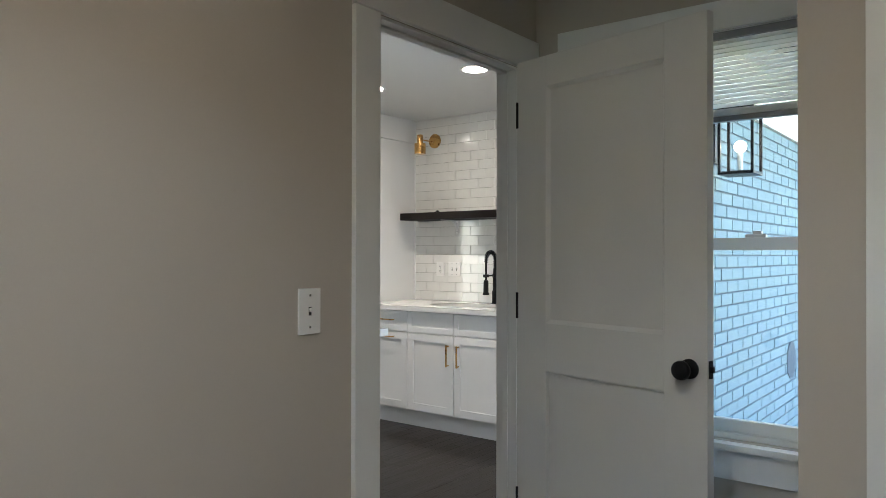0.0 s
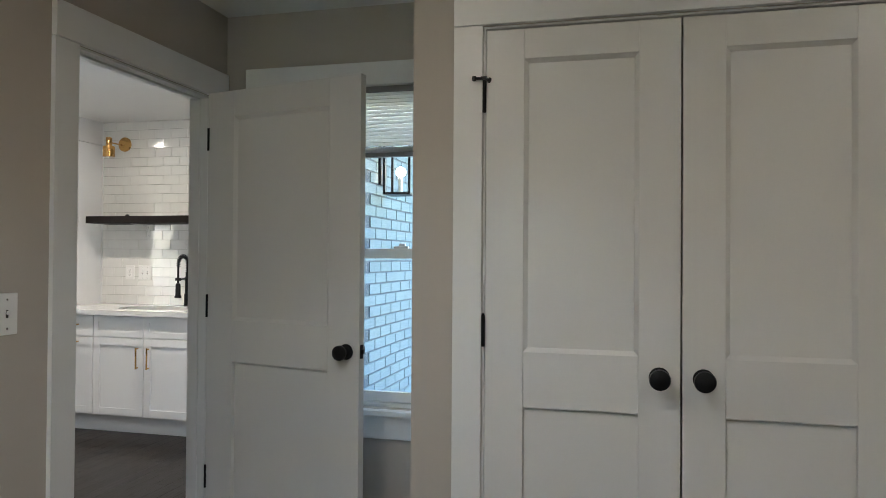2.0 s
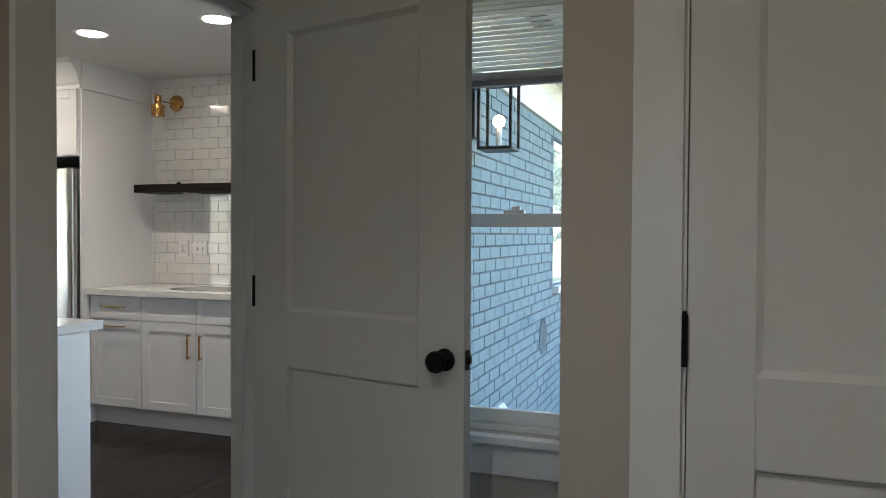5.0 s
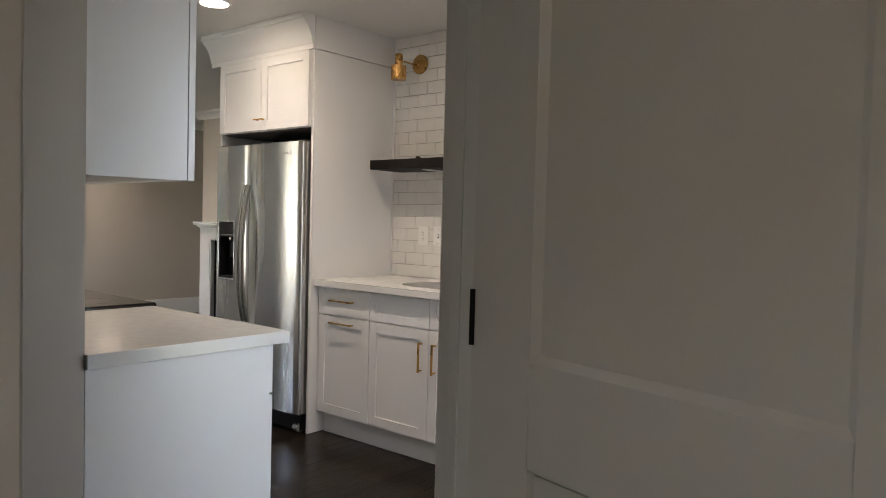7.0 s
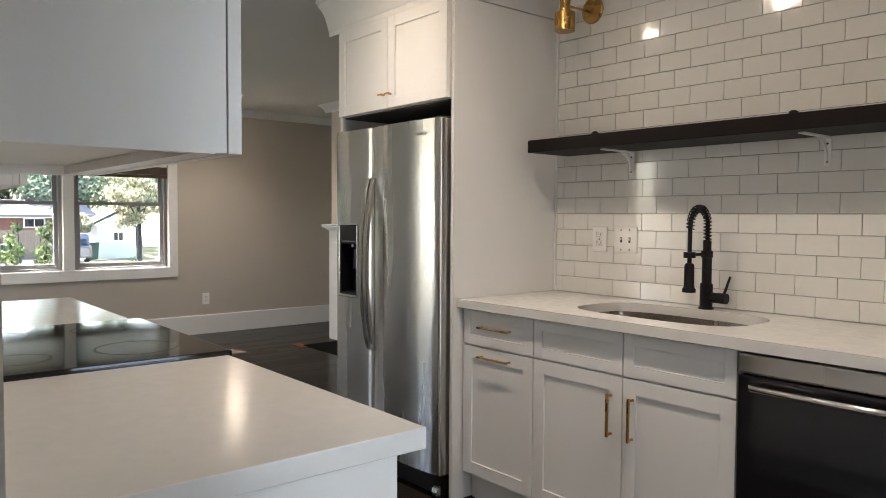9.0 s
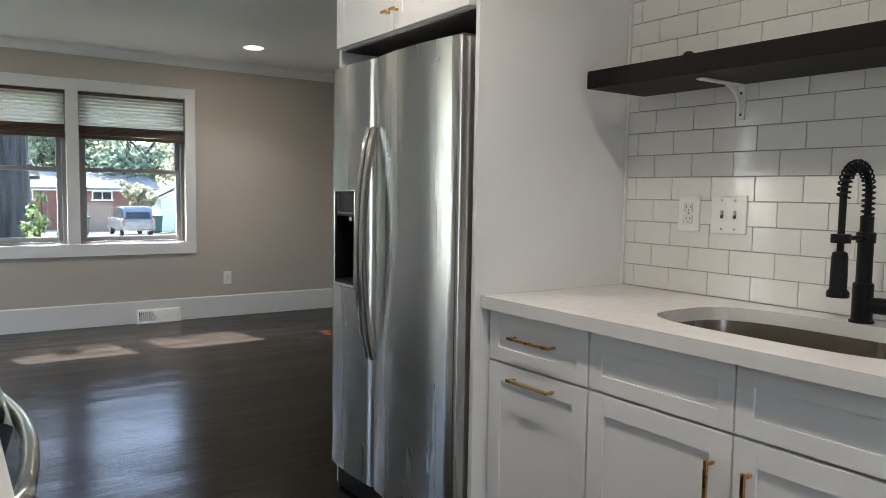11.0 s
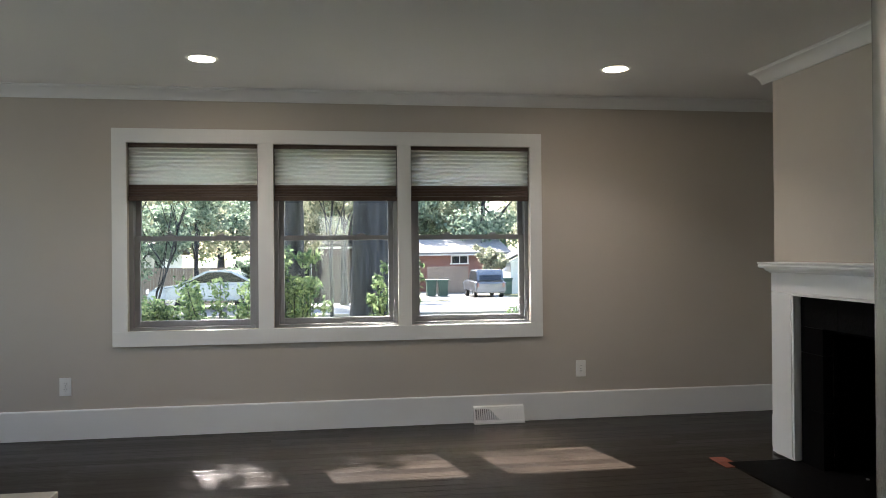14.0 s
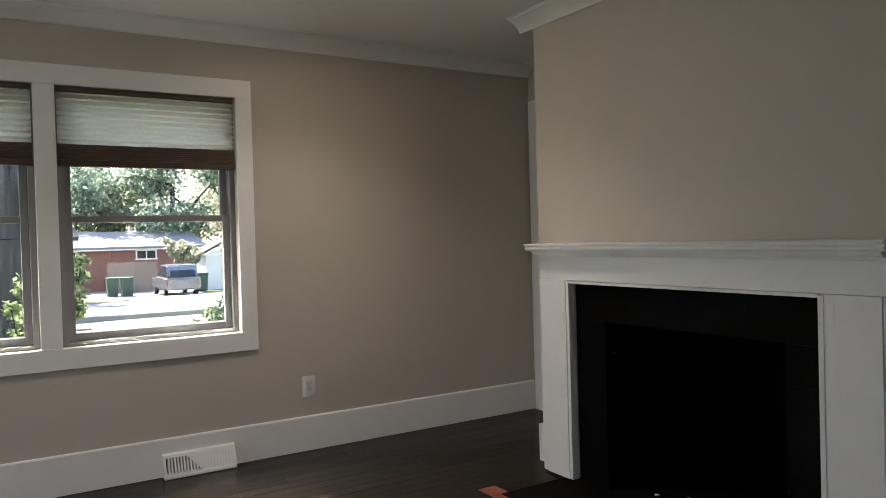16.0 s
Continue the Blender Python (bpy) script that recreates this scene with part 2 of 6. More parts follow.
DARKSIDE = mat("dark_brown_siding", (0.07, 0.055, 0.05), 0.8, vary=0.2, stretch=(1, 1, 12))
SIDING = mat("pale_siding", (0.62, 0.62, 0.60), 0.7, vary=0.08, stretch=(1, 1, 10))
# lighter copy of the shingle: glaring sun is put into its colour
SUNLIT_ROOF = mat("sunlit_shingle", (0.20, 0.19, 0.18), 0.9, vary=0.2, scale=5, bump=0.4)
ROOF = mat("grey_shingle", (0.055, 0.054, 0.052), 0.9, vary=0.25, scale=6, bump=0.5)
SOFFIT = mat("white_soffit", (0.72, 0.71, 0.68), 0.6, vary=0.06, scale=3)
DECK = mat("weathered_cedar_deck", (0.26, 0.175, 0.125), 0.75, vary=0.3, scale=3, bump=0.3, stretch=(1, 14, 1))
RAILW = mat("cedar_rail", (0.36, 0.20, 0.12), 0.7, vary=0.25, scale=4, bump=0.3)
GRASS = mat("dry_grass", (0.19, 0.19, 0.09), 0.95, vary=0.5, scale=1.1, bump=0.8, fine=40)
ASPHALT = mat("pale_asphalt", (0.20, 0.20, 0.20), 0.9, vary=0.3, scale=1.5, bump=0.5, fine=90)
CONCRETE = mat("concrete_drive", (0.26, 0.245, 0.215), 0.9, vary=0.18, scale=1.0, bump=0.4, fine=80)
BARK = mat("tree_bark", (0.032, 0.033, 0.036), 0.95, vary=1.6, scale=11, bump=1.0, fine=60, stretch=(1, 1, 0.10))
LEAF_G = leaf_mat("green_leaves", (0.08, 0.12, 0.085), (0.32, 0.385, 0.28))
LEAF_Y = leaf_mat("autumn_leaves", (0.12, 0.145, 0.095), (0.46, 0.445, 0.32))
LEAF_S = leaf_mat("shrub_leaves", (0.06, 0.11, 0.06), (0.32, 0.40, 0.19))
LEAF_D = mat("fallen_leaf", (0.12, 0.06, 0.03), 0.8, vary=0.3)
FENCE = mat("weathered_fence", (0.24, 0.19, 0.155), 0.85, vary=0.25, scale=4, stretch=(6, 6, 0.6))
SILVER = mat("silver_car_paint", (0.42, 0.47, 0.54), 0.22, metal=0.4, vary=0.03, coat=0.6)
GOLDCAR = mat("grey_car_paint", (0.16, 0.17, 0.19), 0.25, metal=0.4, vary=0.03, coat=0.6)
CARGLASS = mat("tinted_car_glass", (0.02, 0.025, 0.03), 0.05)
TYRE = mat("black_tyre", (0.02, 0.02, 0.02), 0.85)
BINM = mat("green_bin_plastic", (0.03, 0.07, 0.05), 0.5)

# ---- building helpers ----
OFF = {}


def bx(bm, x0, x1, y0, y1, z0, z1, bev=0.0):
    """One box, with its edges rounded by bev."""
    r = bmesh.ops.create_cube(bm, size=1, matrix=Matrix.LocRotScale(((x0 + x1) / 2, (y0 + y1) / 2, (z0 + z1) / 2), None, (abs(x1 - x0), abs(y1 - y0), abs(z1 - z0))))
    if bev:
        es = list({e for v in r["verts"] for e in v.link_edges})
        bmesh.ops.bevel(bm, geom=es, offset=bev, segments=2, affect="EDGES", profile=0.6)


def cyl(bm, a, b, r1, r2=None, seg=20, caps=True):
    """A round bar from a to b."""
    a, b = Vector(a), Vector(b)
    d = b - a
    m = Matrix.Translation((a + b) / 2) @ d.to_track_quat("Z", "Y").to_matrix().to_4x4()
    bmesh.ops.create_cone(bm, cap_ends=caps, segments=seg, radius1=r1, radius2=r1 if r2 is None else r2, depth=d.length, matrix=m)


def lathe(bm, profile, m, seg=28):
    """Turns (radius, height) pairs round the z axis of m."""
    rings = []
    for r, h in profile:
        rings.append([bm.verts.new(m @ Vector((r * math.cos(2 * math.pi * i / seg), r * math.sin(2 * math.pi * i / seg), h))) for i in range(seg)])
    for a, b in zip(rings, rings[1:]):
        for i in range(seg):
            bm.faces.new((a[i], a[(i + 1) % seg], b[(i + 1) % seg], b[i]))
    bm.faces.new(list(reversed(rings[0])))
    bm.faces.new(rings[-1])


def sweep(bm, pts, section, up=(0, 0, 1)):
    """Carries a closed section (pairs) along a path of points."""
    rings, up = [], Vector(up)
    pts = [Vector(p) for p in pts]
    for i, p in enumerate(pts):
        d = (pts[min(i + 1, len(pts) - 1)] - pts[max(i - 1, 0)]).normalized()
        side = d.cross(up).normalized()
        top = side.cross(d)
        rings.append([bm.verts.new(p + side * u + top * v) for u, v in section])
    n = len(section)
    for a, b in zip(rings, rings[1:]):
        for i in range(n):
            bm.faces.new((a[i], a[(i + 1) % n], b[(i + 1) % n], b[i]))
    bm.faces.new(list(reversed(rings[0])))
    bm.faces.new(rings[-1])


def ring(r, seg=10):
    return [(r * math.cos(2 * math.pi * i / seg), r * math.sin(2 * math.pi * i / seg)) for i in range(seg)]


def prism(bm, poly, axis, a, b):
    """A polygon of pairs pushed from a to b along an axis: x (y, z), y (x, z) or z (x, y)."""
    def at(u, v, w):
        return {"x": (w, u, v), "y": (u, w, v), "z": (u, v, w)}[axis]
    lo = [bm.verts.new(at(u, v, a)) for u, v in poly]
    hi = [bm.verts.new(at(u, v, b)) for u, v in poly]
    n = len(poly)
    for i in range(n):
        bm.faces.new((lo[i], lo[(i + 1) % n], hi[(i + 1) % n], hi[i]))
    bm.faces.new(lo)
    bm.faces.new(hi)


def mesh_of(name, bm, material, smooth=False):
    bmesh.ops.recalc_face_normals(bm, faces=bm.faces)
    me = bpy.data.meshes.new(name)
    bm.to_mesh(me)
    bm.free()
    me.materials.append(material)
    if smooth:
        me.shade_smooth()
        me.set_sharp_from_angle(angle=radians(38))
    return me


def thing(name, label, category, base=(0, 0, 0), m=None, group="", kind=""):
    """An Empty at a thing's base. With m the parts are written in its own frame, else in the world's."""
    ob = new(name)
    ob.empty_display_size = 0.1
    ob.matrix_world = m if m is not None else Matrix.Translation(base)
    OFF[ob] = Vector((0, 0, 0)) if m is not None else Vector(base)
    return tagged(ob, label, category, group, kind)


def part(name, bm, material, parent, label="", smooth=False):
    bmesh.ops.translate(bm, verts=bm.verts, vec=-OFF[parent])
    ob = new(name, mesh_of(name, bm, material, smooth))
    ob.parent = parent
    OFF[ob] = OFF[parent]
    return tagged(ob, label)


def single(name, bm, material, label, category, kind="", group="", smooth=False):
    """A thing of one mesh."""
    return tagged(new(name, mesh_of(name, bm, material, smooth)), label, category, group, kind)


def boxes(*rows, bev=0.0):
    bm = bmesh.new()
    for r in rows:
        bx(bm, *r, bev=bev)
    return bm


def framed(name, material, parent, x0, x1, z0, z1, yf, yb, stile, rails, deep=0.008, bev=0.0015, label="", crack=0.0):
    """A door leaf across x: a recessed flat panel with two stiles and the rails (z0, z1). yf is its front and yb its back."""
    d = deep if yb > yf else -deep
    rear = yb - d if abs(yb - yf) > 2.2 * abs(d) else yb - 0.1 * d
    spans = [(z0 + 0.01, z1 - 0.01)]
    if crack:
        # the lower panel has shrunk and stands a few millimetres short of its rail
        spans = [(z0 + 0.01, rails[1][0] - crack), (rails[1][0] + 0.03, z1 - 0.01)]
    edge = [x0 + stile + crack * 0.6 if crack else x0 + stile - 0.004, x0 + stile - 0.004]
    p = part(name, boxes(*[(e, x1 - stile + 0.004, yf + d, rear, a, b) for e, (a, b) in zip(edge, spans)]), material, parent, label)
    if crack:
        part("tongue", boxes((x0 + stile - 0.003, x1 - stile + 0.003, yf + d + 0.0045, rear - 0.0005, z0 + 0.02, rails[1][0] + 0.01)), material, p)
        # sloped sticking round the upper panel
        bm = bmesh.new()
        u0, u1, w0, w1, e = x0 + stile, x1 - stile, rails[1][1], rails[2][0], 0.013
        outer = [bm.verts.new((u, yf + d * 0.12, w)) for u, w in ((u0, w0), (u1, w0), (u1, w1), (u0, w1))]
        inner = [bm.verts.new((u, yf + d * 0.96, w)) for u, w in ((u0 + e, w0 + e), (u1 - e, w0 + e), (u1 - e, w1 - e), (u0 + e, w1 - e))]
        rim = [bm.verts.new((u, yf + d * 1.2, w)) for u, w in ((u0, w0), (u1, w0), (u1, w1), (u0, w1))]
        for k in range(4):
            m = (k + 1) % 4
            bm.faces.new((outer[k], outer[m], inner[m], inner[k]))
            bm.faces.new((rim[k], rim[m], outer[m], outer[k]))
        part("sticking", bm, material, p)
    for a, b in ((x0, x0 + stile), (x1 - stile, x1)):
        part("stile", boxes((a, b, yf, yb, z0, z1), bev=bev), material, p)
    for a, b in rails:
        part("rail", boxes((x0 + stile, x1 - stile, yf + d * 0.03, yb, a, b), bev=bev), material, p)
    return p


# ---- the large structure ----
def structure(name, bm, material, label, category="wall", smooth=False):
    return single(name, bm, material, label, category, "structure", smooth=smooth)


structure("wall_door", boxes((-1.722, -1.625, -3.0, 1.785, 0, 2.465), (-1.722, -1.625, 2.625, 2.77, 0, 2.465), (-1.722, -1.625, 1.785, 2.625, 2.055, 2.465)), GREIGE,
          "greige painted wall with a doorway to the kitchen")
structure("wall_window", boxes((-1.74, -1.24, 2.77, 2.95, 0, 2.465), (-0.48, 2.6, 2.77, 2.95, 0, 2.465), (-1.24, -0.48, 2.77, 2.95, 0, 0.64), (-1.24, -0.48, 2.77, 2.95, 2.10, 2.465)), GREIGE,
          "greige painted outer wall with a sash window")
structure("wall_closet", boxes((-0.442, -0.208, 1.94, 2.04, 0, 2.465), (1.006, 2.6, 1.94, 2.04, 0, 2.465), (-0.208, 1.006, 1.94, 2.04, 2.062, 2.465), (-0.442, -0.342, 2.04, 2.77, 0, 2.465)), GREIGE,
          "greige closet wall that juts into the room")
structure("wall_room_east", boxes((2.6, 2.72, -3.0, 2.95, 0, 2.465)), GREIGE, "plain greige wall closing the room")
structure("wall_room_south", boxes((-1.74, -1.35, -3.12, -3.0, 0, 2.465), (-0.55, 2.72, -3.12, -3.0, 0, 2.465), (-1.35, -0.55, -3.12, -3.0, 0, 0.72), (-1.35, -0.55, -3.12, -3.0, 2.10, 2.465)), GREIGE, "greige wall closing the room, with an added unseen window")
structure("ceiling_room", boxes((-1.74, 2.72, -3.12, 2.95, 2.465, 2.55)), CEIL, "flat white painted room ceiling", "ceiling")

structure("wall_kitchen", boxes((-5.0, -1.45, 4.925, 5.05, 0, 2.44)), GROUT, "kitchen wall behind the white tiles")
structure("wall_kitchen_east", boxes((-1.45, -1.30, 3.66, 13.9, -0.8, 2.44), (-1.45, -1.30, 2.95, 3.66, -0.8, 0.0), (-1.45, -1.30, 2.95, 3.66, 2.05, 2.44)), GREIGE, "end wall of the kitchen with an added unseen back door")
structure("wall_hall", boxes((-2.74, -2.62, -1.0, 2.302, 0, 2.44), (-5.1, -2.74, 2.18, 2.302, 0, 2.44)), GREIGE, "greige wall that ends beside the kitchen counter")
structure("wall_hall_end", boxes((-2.74, -1.74, -1.12, -1.0, 0, 2.44)), GREIGE, "plain greige wall closing the hall")
structure("wall_living_side", boxes((-5.1, -4.98, -0.5, 2.18, 0, 2.44)), GREIGE, "plain greige wall closing the living room")
structure("wall_living_south", boxes((-9.3, -8.7, -0.62, -0.5, 0, 2.44), (-5.7, -4.98, -0.62, -0.5, 0, 2.44), (-8.7, -5.7, -0.62, -0.5, 0, 0.70), (-8.7, -5.7, -0.62, -0.5, 2.10, 2.44)), GREIGE, "greige wall closing the living room, with an added unseen wide window")
WY = [(1.903, 2.797), (2.905, 3.80), (3.897, 4.797)]
WZ0, WZ1 = 0.738, 2.06
_edges = [-0.62] + [v for p in WY for v in p] + [7.02]
structure("wall_front", boxes(*[(-9.46, -9.30, _edges[i], _edges[i + 1], -0.8, 2.44) for i in range(0, 8, 2)],
                              *[(-9.46, -9.30, a, b, -0.8, WZ0) for a, b in WY], *[(-9.46, -9.30, a, b, WZ1, 2.44) for a, b in WY]), GREIGE,
          "greige front wall with a triple window")
structure("wall_alcove", boxes((-9.3, -5.0, 6.9, 7.02, 0, 2.44)), GREIGE, "greige wall at the back of the alcove")
structure("wall_fridge_side", boxes((-5.12, -5.0, 4.925, 6.9, 0, 2.44)), GREIGE, "greige wall beyond the fridge")
structure("chimney_breast", boxes((-8.31, -7.75, 6.16, 6.9, 0, 2.44), (-6.805, -6.27, 6.16, 6.9, 0, 2.44), (-7.75, -6.805, 6.16, 6.9, 0.82, 2.44)), GREIGE,
          "greige painted chimney breast above the fireplace")
structure("ceiling", boxes((-9.46, -1.74, -1.12, 7.02, 2.44, 2.55), (-1.74, -1.30, 2.95, 7.02, 2.44, 2.55)), CEIL, "flat white painted ceiling", "ceiling")
# unseen slab added over everything to stop light leaking in
structure("roof", boxes((-10.57, -5.0, -1.0, 3.2, 2.56, 2.72), (-5.0, 3.0, -3.5, 3.2, 2.56, 2.72), (-10.57, -0.70, 3.2, 14.3, 2.56, 2.72)), ROOF, "unseen low grey roof slab over the house that keeps stray light out", "roof")
# the front eave is unseen, its depth set to cut off the sun
structure("soffit", boxes((-10.57, -9.47, -1.0, 14.3, 2.45, 2.556), (-1.255, -0.72, 3.0, 14.3, 2.43, 2.556)), SOFFIT, "white painted eave soffit", "soffit")
structure("floor", boxes((-9.46, -1.30, -3.12, 7.02, -0.2, -0.014), (-1.30, 2.72, -3.12, 2.95, -0.2, -0.014)), SUBFLOOR, "dark subfloor under the boards", "floor")

# crown mouldings: coved, z 2.362 to the ceiling
COVE = [(0, 2.362), (0.012, 2.362), (0.014, 2.372), (0.024, 2.386), (0.042, 2.404), (0.066, 2.418), (0.092, 2.424), (0.096, 2.432), (0.106, 2.434), (0.106, 2.4395), (0, 2.4395)]


def cove_x(y, x0, x1, s):
    bm = bmesh.new()
    prism(bm, [(y + s * u, v) for u, v in COVE], "x", x0, x1)
    return bm


def cove_y(x, y0, y1, s):
    bm = bmesh.new()
    prism(bm, [(x + s * u, v) for u, v in COVE], "y", y0, y1)
    return bm


structure("crown_front", cove_y(-9.30, -0.5, 6.9, 1), TRIM, "white coved crown moulding", "moulding", True)
structure("crown_breast", cove_x(6.16, -8.416, -6.164, -1), TRIM, "white coved crown moulding on the chimney breast", "moulding", True)
structure("crown_breast_side", cove_y(-8.31, 6.164, 6.9, -1), TRIM, "white coved crown moulding on the chimney breast", "moulding", True)
structure("crown_alcove", cove_x(6.9, -9.19, -8.42, -1), TRIM, "white coved crown moulding in the alcove", "moulding", True)


def skirting(name, axis, w, a, b, s):
    bm = bmesh.new()
    sec = [(w, 0.002), (w + s * 0.016, 0.002), (w + s * 0.016, 0.198), (w + s * 0.012, 0.206), (w, 0.206)]
    prism(bm, sec, axis, a, b)
    structure(name, bm, TRIM, "tall flat white baseboard", "baseboard")


skirting("baseboard_front", "y", -9.30, -0.5, 6.88, 1)
skirting("baseboard_alcove", "x", 6.9, -9.284, -8.33, -1)
skirting("baseboard_breast", "x", 6.16, -8.31, -8.20, -1)
skirting("baseboard_breast_side", "y", -8.31, 6.142, 6.884, -1)
skirting("baseboard_room", "y", -1.625, -3.0, 1.68, 1)
skirting("baseboard_window", "x", 2.77, -1.609, -0.442, -1)

# casings
def casing(name, label, *rows):
    """Boards of a casing, each a part of its own."""
    t = thing(name, label, "casing", (rows[0][0], rows[0][2], rows[0][4]), kind="structure")
    for r in rows:
        part("board", boxes(r, bev=0.002), TRIM, t)


casing("door_casing", "flat white casing round the doorway", (-1.625, -1.607, 1.675, 1.785, 0.0, 2.055), (-1.625, -1.607, 2.625, 2.745, 0.0, 2.055), (-1.625, -1.603, 1.675, 2.752, 2.057, 2.180))
casing("door_jamb", "white door jamb with a stop", (-1.722, -1.625, 1.785, 1.793, 0, 2.045), (-1.722, -1.625, 2.613, 2.625, 0, 2.045), (-1.722, -1.625, 1.785, 2.625, 2.045, 2.055), (-1.70, -1.665, 1.793, 1.801, 0, 2.035), (-1.69, -1.665, 2.607, 2.613, 0, 2.035), (-1.70, -1.665, 1.801, 2.607, 2.036, 2.045))
casing("kitchen_door_casing", "flat white casing on the kitchen side of the doorway", (-1.735, -1.722, 1.675, 1.785, 0.0, 2.055), (-1.735, -1.722, 2.66, 2.745, 0.0, 2.055), (-1.735, -1.722, 1.675, 2.745, 2.057, 2.17))
casing("closet_casing", "flat white casing round the closet doors", (-0.302, -0.208, 1.922, 1.94, 0.0, 2.062), (1.006, 1.10, 1.922, 1.94, 0.0, 2.062), (-0.302, 1.10, 1.92, 1.94, 2.064, 2.156))
casing("closet_jamb", "white closet jamb", (-0.208, -0.200, 1.94, 2.04, 0, 2.055), (0.998, 1.006, 1.94, 2.04, 0, 2.055), (-0.208, 1.006, 1.94, 2.04, 2.055, 2.062))
casing("room_window_casing", "flat white window casing with a sill", (-1.37, -1.24, 2.752, 2.77, 0.64, 2.098), (-0.48, -0.444, 2.752, 2.77, 0.64, 2.098), (-1.513, -0.444, 2.748, 2.77, 2.10, 2.203), (-1.40, -0.444, 2.752, 2.77, 0.508, 0.612), (-1.40, -0.444, 2.725, 2.80, 0.614, 0.638))
casing("living_window_casing", "flat white casing round three windows", (-9.30, -9.282, 1.805, 1.903, WZ0, WZ1), (-9.30, -9.282, 4.797, 4.888, WZ0, WZ1), (-9.30, -9.282, 2.797, 2.905, WZ0, WZ1), (-9.30, -9.282, 3.80, 3.897, WZ0, WZ1), (-9.30, -9.281, 1.805, 4.888, WZ1, 2.16), (-9.30, -9.281, 1.805, 4.888, 0.632, WZ0))
casing("alcove_door_casing", "flat white door casing in the alcove", (-9.28, -9.19, 6.878, 6.9, 0.0, 2.19), (-9.19, -8.36, 6.878, 6.9, 2.09, 2.19))
structure("alcove_door", boxes((-9.19, -8.36, 6.885, 6.9, 0.01, 2.088)), DOORP, "flat white door in the alcove", "door")


# ---- windows ----
def sash(parent, name, axis, w0, w1, u0, u1, z0, z1, top, bottom, side=0.038, paint=VINYL):
    """A glazed sash: across y at depth x (axis x) or across x at depth y (axis y)."""
    def b(bm, ua, ub, za, zb, wa=w0, wb=w1, bev=0.003):
        if axis == "x":
            bx(bm, wa, wb, ua, ub, za, zb, bev)
        else:
            bx(bm, ua, ub, wa, wb, za, zb, bev)
    bm = bmesh.new()
    b(bm, u0, u0 + side, z0, z1)
    b(bm, u1 - side, u1, z0, z1)
    b(bm, u0 + side, u1 - side, z0, z0 + bottom)
    b(bm, u0 + side, u1 - side, z1 - top, z1)
    s = part(name, bm, paint, parent)
    bm = bmesh.new()
    mid = (w0 + w1) / 2
    b(bm, u0 + side - 0.004, u1 - side + 0.004, z0 + bottom - 0.004, z1 - top + 0.004, mid - 0.002, mid + 0.002, 0)
    p = part("pane", bm, GLASS, s)
    p.visible_shadow = False
    return s


for i, (a, b) in enumerate(WY):
    w = thing("window_%d" % (i + 1), "grey vinyl double-hung window with clear panes", "window", (-9.40, (a + b) / 2, WZ0), kind="structure")
    part("window_frame", boxes((-9.45, -9.345, a, a + 0.03, WZ0, WZ1), (-9.45, -9.345, b - 0.03, b, WZ0, WZ1), (-9.45, -9.345, a + 0.03, b - 0.03, WZ1 - 0.03, WZ1), (-9.45, -9.335, a + 0.03, b - 0.03, WZ0, WZ0 + 0.022), bev=0.003), VINYL, w)
    sash(w, "upper_sash", "x", -9.435, -9.41, a + 0.03, b - 0.03, 1.37, WZ1 - 0.03, 0.035, 0.035)
    lo = sash(w, "lower_sash", "x", -9.40, -9.37, a + 0.03, b - 0.03, WZ0 + 0.022, 1.405, 0.035, 0.042)
    for y in (a + (b - a) * 0.3, a + (b - a) * 0.7):
        part("sash_lock", boxes((-9.395, -9.372, y - 0.03, y + 0.03, 1.405, 1.416), (-9.39, -9.378, y - 0.012, y + 0.02, 1.416, 1.424), bev=0.003), VINYL, lo)

# unseen window, added to let daylight in from behind the walk
w = thing("window_7", "added unseen white vinyl double-hung window lighting the room", "window", (-0.95, -3.06, 0.72), kind="structure")
part("window_frame", boxes((-1.35, -1.32, -3.11, -3.02, 0.72, 2.10), (-0.58, -0.55, -3.11, -3.02, 0.72, 2.10), (-1.32, -0.58, -3.11, -3.02, 2.07, 2.10), (-1.32, -0.58, -3.11, -3.02, 0.72, 0.75), bev=0.003), VINYL, w)
sash(w, "upper_sash", "y", -3.105, -3.08, -1.32, -0.58, 1.39, 2.07, 0.035, 0.04)
sash(w, "lower_sash", "y", -3.07, -3.045, -1.32, -0.58, 0.75, 1.43, 0.04, 0.04)
# unseen window, added to brighten the front wall and chimney breast
w = thing("window_8", "added unseen wide white vinyl window lighting the end of the living room", "window", (-7.2, -0.56, 0.70), kind="structure")
part("window_frame", boxes((-8.7, -8.67, -0.61, -0.52, 0.70, 2.10), (-5.73, -5.7, -0.61, -0.52, 0.70, 2.10), (-8.67, -5.73, -0.61, -0.52, 2.07, 2.10), (-8.67, -5.73, -0.61, -0.52, 0.70, 0.73), (-7.23, -7.17, -0.61, -0.52, 0.73, 2.07), bev=0.003), VINYL, w)
for a, b in ((-8.67, -7.23), (-7.17, -5.73)):
    sash(w, "upper_sash", "y", -0.605, -0.58, a, b, 1.38, 2.07, 0.035, 0.04)
    sash(w, "lower_sash", "y", -0.57, -0.545, a, b, 0.73, 1.42, 0.04, 0.04)

